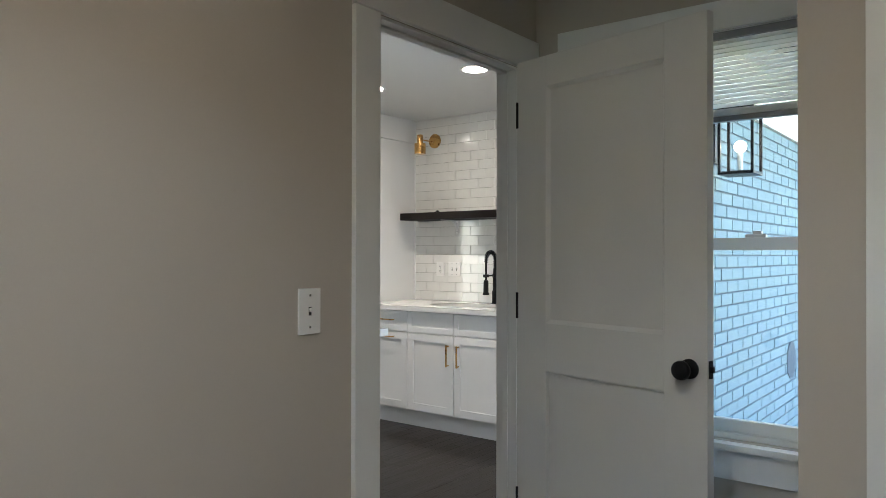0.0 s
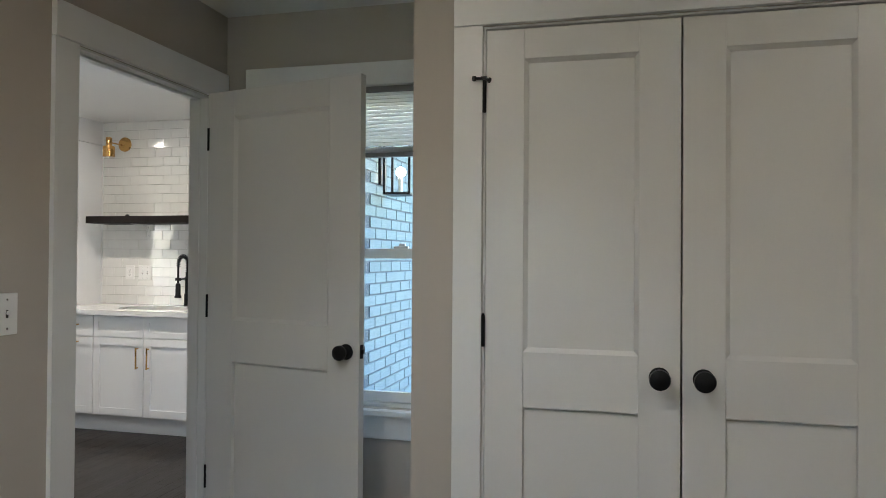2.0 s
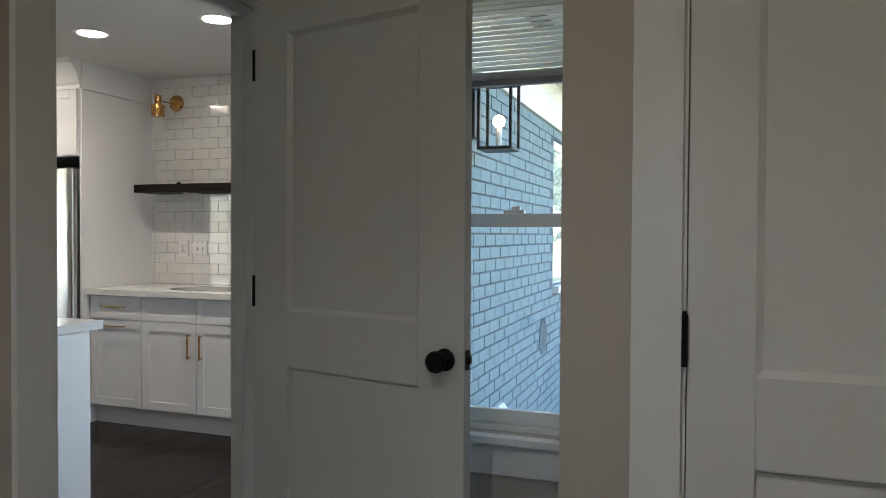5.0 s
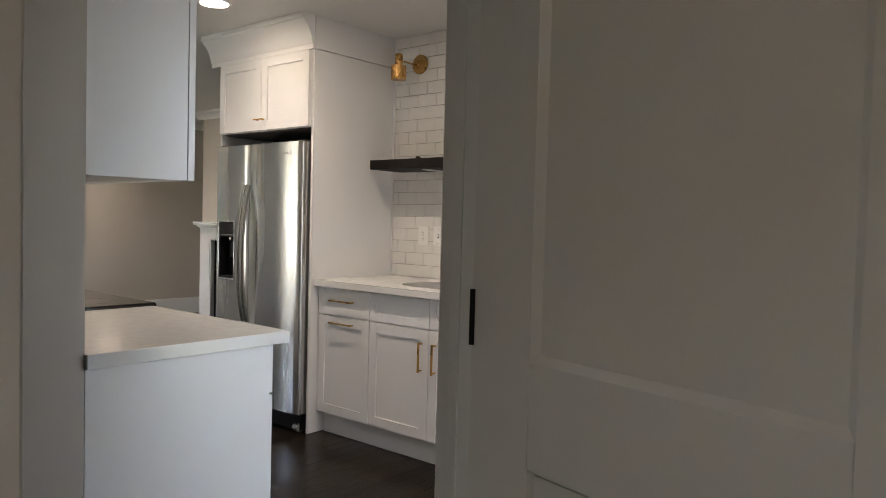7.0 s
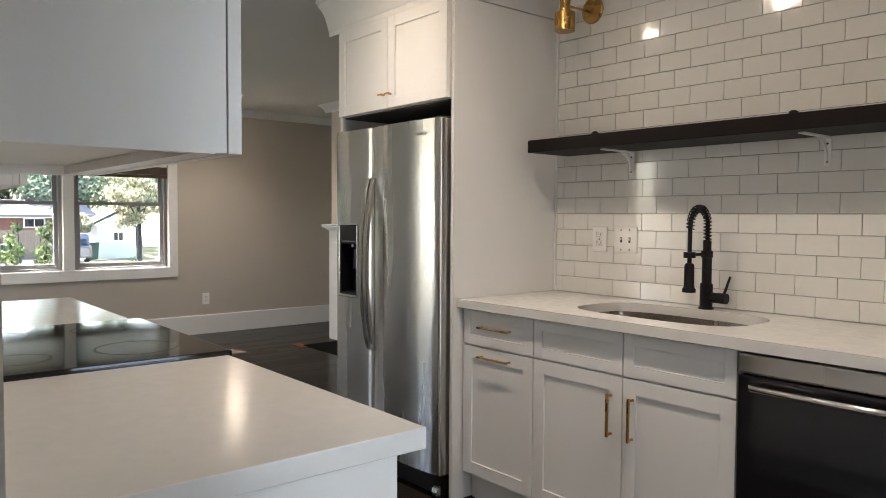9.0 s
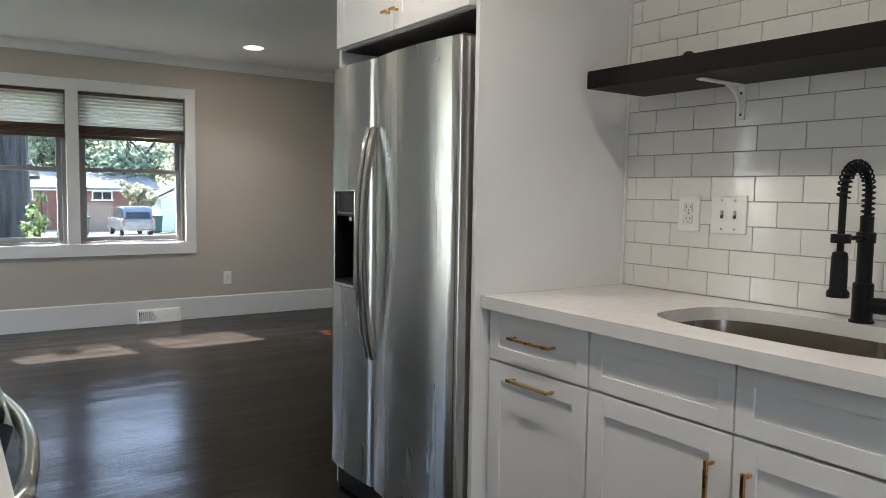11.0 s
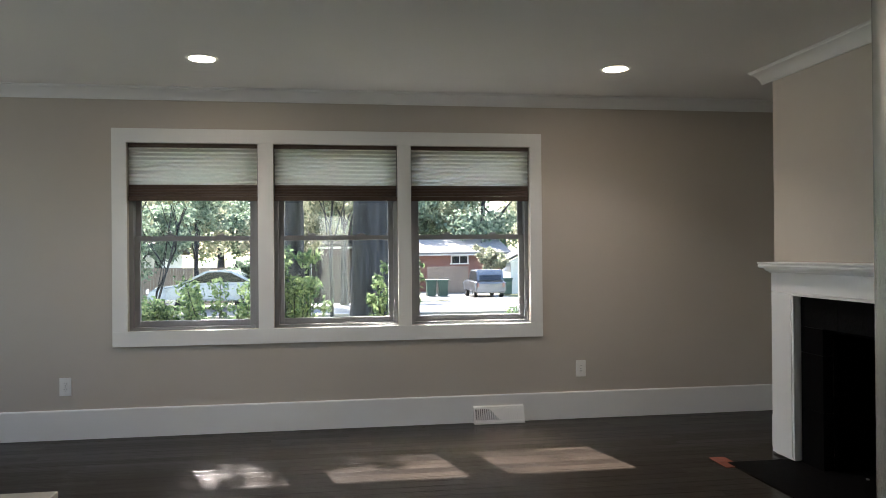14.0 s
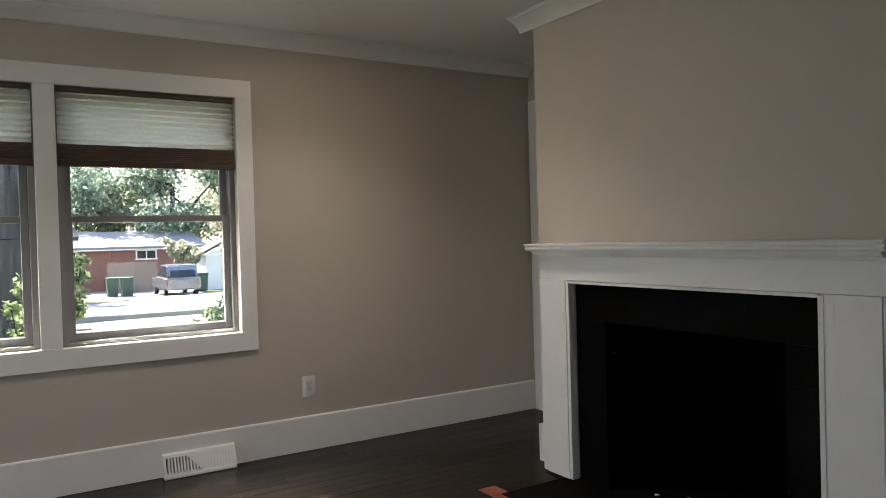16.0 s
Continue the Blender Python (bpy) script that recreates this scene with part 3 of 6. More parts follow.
w = thing("window_4", "white vinyl double-hung window beside the closet", "window", (-0.86, 2.86, 0.64), kind="structure")
part("window_frame", boxes((-1.24, -1.21, 2.80, 2.90, 0.64, 2.10), (-0.51, -0.48, 2.80, 2.90, 0.64, 2.10), (-1.21, -0.51, 2.80, 2.90, 2.07, 2.10), (-1.21, -0.51, 2.80, 2.91, 0.64, 0.66), bev=0.003), TRIM, w)
sash(w, "upper_sash", "y", 2.865, 2.89, -1.21, -0.51, 1.315, 2.07, 0.035, 0.04, 0.034, TRIM)
lo = sash(w, "lower_sash", "y", 2.825, 2.855, -1.21, -0.51, 0.66, 1.36, 0.045, 0.045, 0.034, TRIM)
part("sash_lock", boxes((-0.80, -0.73, 2.828, 2.852, 1.36, 1.372), (-0.775, -0.745, 2.83, 2.85, 1.372, 1.384), bev=0.003), TRIM, lo)
part("jamb_liner", boxes((-1.240, -1.232, 2.77, 2.80, 0.64, 2.10), (-0.488, -0.480, 2.77, 2.80, 0.64, 2.10), (-1.232, -0.488, 2.77, 2.80, 2.0985, 2.0998)), TRIM, w, "white jamb lining")


def pleated_shade(a, b):
    t = thing("pleated_shade", "half-raised pleated fabric shade with a brown bottom rail", "window shade", (-9.327, (a + b) / 2, 1.655), group="shades in the triple window")
    part("headrail", boxes((-9.343, -9.308, a + 0.006, b - 0.006, 2.034, 2.058), bev=0.003), SHADEB, t, "brown headrail")
    bm = bmesh.new()
    n = 18
    zs = [2.034 - (2.034 - 1.768) * i / n for i in range(n + 1)]
    vs = [[bm.verts.new((-9.311 if i % 2 else -9.338, y, z)) for y in (a + 0.008, b - 0.008)] for i, z in enumerate(zs)]
    for p, q in zip(vs, vs[1:]):
        bm.faces.new((p[0], p[1], q[1], q[0]))
    part("fabric", bm, SHADE, t)
    for k in range(7):
        part("pleat", boxes((-9.340 + 0.002 * (k % 2), -9.309 - 0.0015 * k, a + 0.007, b - 0.007, 1.690 + k * 0.0113, 1.7005 + k * 0.0113), bev=0.003), SHADEB, t, "gathered brown pleat")
    part("bottom_rail", boxes((-9.342, -9.308, a + 0.005, b - 0.005, 1.655, 1.688), bev=0.005), SHADEB, t, "brown bottom rail")


for a, b in WY:
    pleated_shade(a, b)

blind = thing("mini_blind", "raised white slatted blind at the top of the window", "blind", (-0.86, 2.80, 1.78))
part("headrail", boxes((-1.231, -0.489, 2.775, 2.80, 2.072, 2.098), bev=0.002), VINYL, blind)
for k in range(15):
    bm = bmesh.new()
    z = 2.064 - k * 0.0165
    prism(bm, [(2.775, z - 0.0092), (2.785, z + 0.0005), (2.794, z + 0.0092), (2.7945, z + 0.0099), (2.785, z + 0.0013), (2.775, z - 0.0085)], "x", -1.230, -0.490)
    part("slat", bm, BLIND, blind)
for k in range(8):
    part("slat", boxes((-1.230, -0.490, 2.774 + 0.001 * (k % 2), 2.801, 1.796 + k * 0.003, 1.7985 + k * 0.003)), BLIND, blind)
part("bottom_rail", boxes((-1.230, -0.490, 2.772, 2.802, 1.775, 1.794), bev=0.003), VINYL, blind)


# ---- doors ----
def knob(parent, c, n, r=0.030):
    """A round black door knob with its rose: c on the door face, n the way out."""
    bm = bmesh.new()
    m = Matrix.Translation(c) @ Vector(n).to_track_quat("Z", "Y").to_matrix().to_4x4()
    lathe(bm, [(0.031, 0.0), (0.031, 0.005), (0.027, 0.009), (0.012, 0.011), (0.011, 0.028), (r * 0.72, 0.032), (r * 0.98, 0.042), (r, 0.050), (r * 0.93, 0.058), (r * 0.6, 0.064), (0.006, 0.066)], m)
    return part("knob", bm, BLACKM, parent, "round matt black knob", True)


ANG = -13.4
leaf = thing("door_1", "open white two-panel door with black knob and hinges", "door", m=pose(-1.565, 2.52, 0.012, 0, 0, ANG), kind="structure")
framed("leaf", DOORP, leaf, 0, 0.813, 0, 2.03, 0, 0.035, 0.152, [(0, 0.24), (0.852, 1.032), (1.915, 2.03)], 0.014, 0.002, crack=0.009)
knob(leaf, (0.753, 0.0, 0.935), (0, -1, 0))
knob(leaf, (0.753, 0.035, 0.935), (0, 1, 0))
part("latch", boxes((0.8125, 0.8145, 0.006, 0.029, 0.91, 0.965), (0.813, 0.824, 0.012, 0.024, 0.928, 0.947), bev=0.0008), BLACKM, leaf, "black latch plate")
for z in (0.34, 1.09, 1.825):
    bm = boxes((-0.0035, -0.0005, 0.004, 0.034, z - 0.045, z + 0.045))
    cyl(bm, (0.006, -0.005, z - 0.05), (0.006, -0.005, z + 0.05), 0.005, seg=12)
    part("hinge", bm, BLACKM, leaf, "black butt hinge")



def closet_door(x0, x1, kx, hx):
    d = thing("closet_door", "closed white two-panel closet door with a black knob", "door", ((x0 + x1) / 2, 1.95, 0.01), group="pair of closet doors")
    framed("leaf", DOORP, d, x0, x1, 0.012, 2.048, 1.938, 1.973, 0.122, [(0.012, 0.24), (0.853, 1.027), (1.952, 2.048)], 0.014, 0.002, crack=0.007)
    knob(d, (kx, 1.938, 0.965), (0, -1, 0), 0.0315)
    for z in (0.33, 1.09, 1.835):
        bm = boxes((hx - 0.003, hx + 0.003, 1.931, 1.937, z - 0.045, z + 0.045))
        cyl(bm, (hx, 1.930, z - 0.05), (hx, 1.930, z + 0.05), 0.0065, seg=10)
        cyl(bm, (hx, 1.930, z + 0.05), (hx, 1.930, z + 0.056), 0.004, seg=8)
        part("hinge", bm, BLACKM, d, "black butt hinge")
    return d


d = closet_door(-0.198, 0.3965, 0.336, -0.203)
bm = bmesh.new()
cyl(bm, (-0.203, 1.926, 1.893), (-0.228, 1.905, 1.889), 0.0045, seg=8)
cyl(bm, (-0.228, 1.905, 1.889), (-0.233, 1.900, 1.888), 0.0085, seg=10)
cyl(bm, (-0.203, 1.926, 1.893), (-0.186, 1.916, 1.885), 0.004, seg=8)
cyl(bm, (-0.186, 1.916, 1.885), (-0.183, 1.919, 1.884), 0.009, seg=10)
bx(bm, -0.212, -0.194, 1.917, 1.928, 1.888, 1.898)
part("door_stop", bm, BLACKM, d, "black hinge-pin door stop")
closet_door(0.4015, 0.996, 0.462, 1.001)


# unseen glazed door, added so daylight reaches the cabinet ends
bd = thing("door_2", "added unseen white full-glass back door lighting the kitchen", "door", (-1.38, 3.3, 0), kind="structure")
part("frame", boxes((-1.41, -1.365, 2.955, 3.04, 0.01, 2.045), (-1.41, -1.365, 3.57, 3.655, 0.01, 2.045), (-1.41, -1.365, 3.04, 3.57, 1.93, 2.045), (-1.41, -1.365, 3.04, 3.57, 0.01, 0.20), bev=0.003), TRIM, bd)
gp = part("pane", boxes((-1.390, -1.385, 3.036, 3.574, 0.196, 1.934)), GLASS, bd)
gp.visible_shadow = False
knob(bd, (-1.41, 3.08, 0.95), (-1, 0, 0))

# ---- wall plates ----
def plate(name, c, axis, s, wide, toggles=0, sockets=0, label="", cat="switch", high=0.125):
    """A wall plate centred at c on a wall across axis, facing s, with toggle switches or sockets."""
    t = thing(name, label, cat, c)
    def b(bm, u0, u1, z0, z1, d0, d1, bev=0.0):
        d0, d1 = sorted((s * d0, s * d1))
        if axis == "x":
            bx(bm, c[0] + d0, c[0] + d1, c[1] + u0, c[1] + u1, c[2] + z0, c[2] + z1, bev)
        else:
            bx(bm, c[0] + u0, c[0] + u1, c[1] + d0, c[1] + d1, c[2] + z0, c[2] + z1, bev)
    bm = bmesh.new()
    b(bm, -wide / 2, wide / 2, -high / 2, high / 2, 0.0005, 0.007, 0.003)
    part("plate", bm, PLATE, t)
    n = toggles or sockets
    for k in range(n):
        u = (k - (n - 1) / 2) * 0.046
        if toggles:
            bm = bmesh.new()
            b(bm, u - 0.005, u + 0.005, -0.012, 0.012, 0.007, 0.0075)
            part("slot", bm, SLOT, t)
            bm = bmesh.new()
            b(bm, u - 0.004, u + 0.004, -0.002, 0.010, 0.0078, 0.017, 0.002)
            part("toggle", bm, PLATE, t)
        else:
            for dz in (-0.019, 0.019):
                bm = bmesh.new()
                b(bm, u - 0.016, u + 0.016, dz - 0.014, dz + 0.014, 0.007, 0.009, 0.004)
                so = part("socket", bm, PLATE, t)
                bm = bmesh.new()
                b(bm, u - 0.008, u - 0.0055, dz - 0.002, dz + 0.007, 0.009, 0.0095)
                b(bm, u + 0.0055, u + 0.008, dz - 0.002, dz + 0.007, 0.009, 0.0095)
                b(bm, u - 0.002, u + 0.002, dz - 0.010, dz - 0.006, 0.009, 0.0095)
                part("slots", bm, SLOT, so)
        for dz in (-0.045, 0.045) if toggles else (0.0,):
            bm = bmesh.new()
            b(bm, u - 0.003, u + 0.003, dz - 0.003, dz + 0.003, 0.007, 0.0082)
            part("screw", bm, CHROME, t)
    return t


plate("light_switch", (-1.625, 1.504, 1.137), "x", 1, 0.082, toggles=1, label="white single toggle light switch on the greige wall", high=0.130)
plate("outlet", (-9.30, 1.492, 0.367), "x", 1, 0.078, sockets=1, label="white duplex outlet low on the front wall", cat="outlet")
plate("outlet", (-9.30, 5.186, 0.380), "x", 1, 0.078, sockets=1, label="white blank outlet plate low on the front wall", cat="outlet")
plate("outlet", (-3.798, 4.915, 1.178), "y", -1, 0.083, sockets=1, label="white duplex outlet on the tiled wall", cat="outlet", high=0.118)
plate("light_switch", (-3.652, 4.915, 1.178), "y", -1, 0.125, toggles=2, label="white double toggle switch on the tiled wall", high=0.118)
plate("light_switch", (-9.30, 0.70, 1.29), "x", 1, 0.17, toggles=3, label="white triple toggle switch on the front wall", high=0.135)

# ---- recessed ceiling lights ----
first = None
# room lights are unseen; the last three are added only as fill
for k, (x, y, z, room) in enumerate([(-2.645, 3.77, 2.44, "kitchen"), (-3.51, 3.77, 2.44, "kitchen"), (-4.37, 3.77, 2.44, "kitchen"), (-8.43, 2.57, 2.44, "living"), (-8.40, 5.13, 2.44, "living"), (-0.55, 0.60, 2.465, "room"), (1.5, 0.55, 2.465, "room"), (-0.25, -1.6, 2.465, "room"), (1.5, -1.6, 2.465, "room")]):
    if first is None:
        first = thing("recessed_light", "round white recessed ceiling light, switched on", "ceiling light", (x, y, z), group="recessed ceiling lights")
        bm = bmesh.new()
        lathe(bm, [(0.074, -0.004), (0.088, -0.006), (0.095, -0.0015), (0.095, -0.0005), (0.074, -0.0005)], Matrix.Translation((x, y, z)), 36)
        part("trim_ring", bm, PLATE, first, "", True)
        bm = bmesh.new()
        lathe(bm, [(0.074, -0.0045), (0.05, -0.006), (0.004, -0.0065)], Matrix.Translation((x, y, z)), 36)
        part("lens", bm, LAMP, first, "glowing diffuser", True)
    else:
        copy_thing(first, Matrix.Translation((x, y, z)))
    li = new("can_lamp", bpy.data.lights.new("can_lamp", "AREA"))
    li.data.shape, li.data.size, li.data.energy, li.data.color = "DISK", 0.13, CAN_POWER[room], COOL if room == "room" else WARM
    if (x, y) == (-4.37, 3.77):
        li.data.energy = 0.20
    elif (x, y) == (-0.55, 0.60):
        li.data.energy = 0.42
    li.data.spread = radians(118)
    li.location = (x, y, z - 0.012)

# ---- kitchen: wall run ----


def pull(parent, a, b, out, thick=0.009, stand=0.028):
    """A square brass bar pull between a and b, standing out by the vector out."""
    a, b, o = Vector(a), Vector(b), Vector(out).normalized()
    d = (b - a).normalized()
    bm = bmesh.new()
    def bar(p, q, t):
        lo = [min(p[i], q[i]) - (t / 2) for i in range(3)]
        hi = [max(p[i], q[i]) + (t / 2) for i in range(3)]
        bx(bm, lo[0], hi[0], lo[1], hi[1], lo[2], hi[2], 0.0012)
    bar(a + o * stand, b + o * stand, thick)
    for p in (a + d * 0.004, b - d * 0.004):
        bar(p + o * 0.0045, p + o * (stand - 0.009), thick * 0.9)
    return part("handle", bm, BRASS, parent, "brass bar handle")


def base_unit(x0, x1, f, back, s, label, drawers, doors, toe=0.06, ends=(), top=0.873):
    """A base cabinet from x0 to x1 with its fronts at y = f facing s. drawers and doors: (x0, x1, handle) where a handle is h, v-, v+ or none."""
    c = thing("base_cabinet", label, "cabinet", ((x0 + x1) / 2, (f + back) / 2, 0.0), group="white shaker base cabinets")
    y0, y1 = sorted((f - s * 0.022, back))
    walls = [(x0, x1, y0, y1, 0.13, top)]
    if top < 0.87:
        # open above for the bowl, with sides and a front strip up to the worktop
        walls += [(x0, x0 + 0.018, y0, y1, top, 0.873), (x1 - 0.018, x1, y0, y1, top, 0.873), (x0 + 0.018, x1 - 0.018, y0, y0 + 0.018, top, 0.873)]
    part("body", boxes(*walls), CAB, c)
    k0, k1 = sorted((f - s * toe, f - s * (toe + 0.018)))
    part("toe_kick", boxes((x0, x1, k0, k1, 0.001, 0.13)), CAB, c)
    fb = f - s * 0.02
    for kind, rows, z0, z1 in (("drawer", drawers, 0.716, 0.868), ("door", doors, 0.134, 0.708)):
        for a, b, h in rows:
            st = 0.055 if kind == "door" else 0.042
            p = framed(kind, CAB, c, a + 0.0015, b - 0.0015, z0, z1, f, fb, st, [(z0, z0 + st), (z1 - st, z1)], 0.0075, 0.0010)
            if h == "h":
                z = 0.800 if kind == "drawer" else 0.672
                m = (a + b) / 2
                pull(p, (m - 0.088, f, z), (m + 0.088, f, z), (0, s, 0))
            elif h in ("v-", "v+"):
                x = b - 0.045 if h == "v+" else a + 0.045
                pull(p, (x, f, 0.492), (x, f, 0.640), (0, s, 0))
    return c


base_unit(-4.072, -3.642, 4.30, 4.90, -1, "white shaker cabinet with one drawer and brass pulls", [(-4.070, -3.644, "h")], [(-4.070, -3.644, "h")])
base_unit(-3.642, -2.772, 4.30, 4.90, -1, "white shaker sink cabinet with two doors and brass handles", [(-3.640, -3.206, ""), (-3.204, -2.774, "")], [(-3.640, -3.206, "v+"), (-3.204, -2.774, "v-")], top=0.66)
base_unit(-2.162, -1.47, 4.30, 4.90, -1, "white shaker cabinet at the end of the run", [(-2.160, -1.472, "h")], [(-2.160, -1.82, "v+"), (-1.818, -1.472, "v-")])

dw = thing("dishwasher", "black built-in dishwasher with a steel control strip", "dishwasher", (-2.467, 4.6, 0))
part("body", boxes((-2.765, -2.168, 4.32, 4.90, 0.02, 0.868)), FRSIDE, dw)
part("door", boxes((-2.764, -2.169, 4.285, 4.318, 0.12, 0.80), bev=0.006), BLACKG, dw, "gloss black door")
part("control_strip", boxes((-2.764, -2.169, 4.283, 4.318, 0.806, 0.866), bev=0.006), STEEL, dw, "steel control strip")
bm = bmesh.new()
sweep(bm, [(-2.72, 4.283, 0.77), (-2.70, 4.245, 0.77), (-2.47, 4.240, 0.77), (-2.23, 4.245, 0.77), (-2.21, 4.283, 0.77)], ring(0.011))
part("handle", bm, STEELH, dw, "steel bar handle", True)

# counter with the cut-out for the sink
SX, SY, SA, SB = -3.225, 4.602, 0.36, 0.205


def sink_outline(k=1.0, n=56):
    pts = []
    for i in range(n):
        t = 2 * math.pi * i / n
        c, s = math.cos(t), math.sin(t)
        e = 2 / 3.4
        pts.append((SX + k * SA * math.copysign(abs(c) ** e, c), SY + (k * SB) * math.copysign(abs(s) ** e, s)))
    return pts


def slab_with_hole(outer, inner, z0, z1):
    bm = bmesh.new()
    es = []
    for loop in (outer, inner):
        vs = [bm.verts.new((x, y, z1)) for x, y in loop]
        es += [bm.edges.new((vs[i], vs[(i + 1) % len(vs)])) for i in range(len(vs))]
    bmesh.ops.triangle_fill(bm, edges=es, use_beauty=True)
    r = bmesh.ops.extrude_face_region(bm, geom=list(bm.faces))
    bmesh.ops.translate(bm, verts=[v for v in r["geom"] if isinstance(v, bmesh.types.BMVert)], vec=(0, 0, z0 - z1))
    return bm


single("worktop", slab_with_hole([(-4.078, 4.268), (-1.46, 4.268), (-1.46, 4.912), (-4.078, 4.912)], sink_outline(), 0.876, 0.914), QUARTZ, "white quartz worktop with an undermount sink cut-out", "worktop")
sink = thing("sink", "stainless steel undermount sink set in the worktop", "sink", (SX, SY, 0.70))
bm = bmesh.new()
prev = None
for k, z in ((1.03, 0.8755), (1.0, 0.8755), (0.985, 0.84), (0.97, 0.74), (0.93, 0.712), (0.85, 0.702), (0.1, 0.696)):
    loop = [bm.verts.new((x, y, z)) for x, y in sink_outline(k)]
    if prev:
        for i in range(len(loop)):
            bm.faces.new((prev[i], prev[(i + 1) % len(loop)], loop[(i + 1) % len(loop)], loop[i]))
    prev = loop
bm.faces.new(prev)
part("bowl", bm, SINKM, sink, "", True)
bm = bmesh.new()
lathe(bm, [(0.045, 0.0), (0.045, 0.004), (0.03, 0.005), (0.028, 0.001), (0.004, 0.001)], Matrix.Translation((SX, SY, 0.698)))
part("drain", bm, CHROME, sink, "round steel drain", True)

FX, FY = -3.203, 4.838
fau = thing("faucet", "tall matt black spring faucet with a pull-down head", "faucet", (FX, FY, 0.914))
bm = bmesh.new()
lathe(bm, [(0.030, 0.0), (0.030, 0.006), (0.025, 0.010), (0.025, 0.10), (0.019, 0.106), (0.019, 0.205), (0.023, 0.207), (0.023, 0.232), (0.016, 0.236), (0.016, 0.275), (0.003, 0.277)], Matrix.Translation((FX, FY, 0.9145)))
part("column", bm, BLACKM, fau, "", True)
arch = [(FX, FY, 1.18), (FX, FY, 1.255)] + [(FX, FY - 0.062 + 0.062 * math.cos(a), 1.255 + 0.062 * math.sin(a)) for a in [math.pi * i / 14 for i in range(1, 14)]] + [(FX, FY - 0.124, 1.255), (FX, FY - 0.126, 1.235)]
bm = bmesh.new()
sweep(bm, arch, ring(0.0085, 10), up=(1, 0, 0))
sweep(bm, [(FX, FY - 0.126, 1.25), (FX, FY - 0.127, 1.09)], ring(0.0085, 10), up=(1, 0, 0))
part("hose", bm, BLACKM, fau, "", True)
# the coil round the arch
cum = [0.0]
for p, q in zip(arch, arch[1:]):
    cum.append(cum[-1] + (Vector(q) - Vector(p)).length)
coil, turns = [], 21
for i in range(turns * 10 + 1):
    s = cum[-1] * i / (turns * 10)
    j = max(k for k in range(len(cum)) if cum[k] <= s + 1e-9)
    j = min(j, len(arch) - 2)
    f = (s - cum[j]) / (cum[j + 1] - cum[j])
    p = Vector(arch[j]).lerp(Vector(arch[j + 1]), f)
    d = (Vector(arch[j + 1]) - Vector(arch[j])).normalized()
    e1 = Vector((1, 0, 0))
    e2 = d.cross(e1)
    ph = 2 * math.pi * i / 10
    coil.append(p + e1 * 0.0145 * math.cos(ph) + e2 * 0.0145 * math.sin(ph))
bm = bmesh.new()
sweep(bm, coil, ring(0.0026, 5), up=(0.3, 0.2, 1))
part("spring", bm, BLACKM, fau, "coiled black spring", True)
bm = bmesh.new()
lathe(bm, [(0.012, 0.0), (0.026, 0.001), (0.026, 0.014), (0.020, 0.022), (0.019, 0.10), (0.017, 0.112), (0.009, 0.116)], Matrix.Translation((FX, FY - 0.127, 0.988)))
part("spray_head", bm, BLACKM, fau, "", True)
bm = bmesh.new()
cyl(bm, (FX, FY, 1.135), (FX, FY - 0.127, 1.135), 0.006, seg=10)
lathe(bm, [(0.023, -0.011), (0.023, 0.011), (0.019, 0.011)], Matrix.Translation((FX, FY - 0.127, 1.135)), 16)
part("holder_arm", bm, BLACKM, fau, "", True)
bm = bmesh.new()
cyl(bm, (FX + 0.02, FY, 0.962), (FX + 0.088, FY, 0.962), 0.021, seg=20)
cyl(bm, (FX + 0.075, FY, 0.975), (FX + 0.103, FY - 0.004, 1.05), 0.0055, 0.0045, seg=10)
part("lever", bm, BLACKM, fau, "", True)

# shelf with its bracket
sh = thing("floating_shelf", "thick dark espresso wooden shelf on the tiled wall", "shelf", (-3.2, 4.77, 1.577))
part("board", boxes((-4.005, -2.40, 4.632, 4.914, 1.577, 1.634), bev=0.003), ESPRESSO, sh)
for x in (-3.625, -2.78):
    bm = bmesh.new()
    bx(bm, x - 0.012, x + 0.012, 4.70, 4.914, 1.5705, 1.5765, 0.001)
    bx(bm, x - 0.012, x + 0.012, 4.908, 4.914, 1.47, 1.5705, 0.001)
    arc = [(x, 4.905 - 0.075 * (1 - math.cos(t)), 1.486 + 0.083 * math.sin(t)) for t in [i * math.pi / 2 / 8 for i in range(9)]]
    sweep(bm, arc, [(-0.007, -0.003), (0.007, -0.003), (0.007, 0.003), (-0.007, 0.003)], up=(1, 0, 0))
    bk = part("bracket", bm, PLATE, sh, "white shelf bracket")
    for y, z in ((4.9075, 1.485), (4.9075, 1.55)):
        bm = bmesh.new()
        cyl(bm, (x, y, z), (x, y - 0.002, z), 0.004, seg=8)
        part("screw", bm, SLOT, bk)
    bm = bmesh.new()
    lathe(bm, [(0.016, 0.0), (0.015, 0.008), (0.008, 0.013), (0.002, 0.014)], Matrix.Translation((x - 0.01, 4.66, 1.634)), 14)
    part("plug", bm, BLACKM, sh, "small black plug", True)

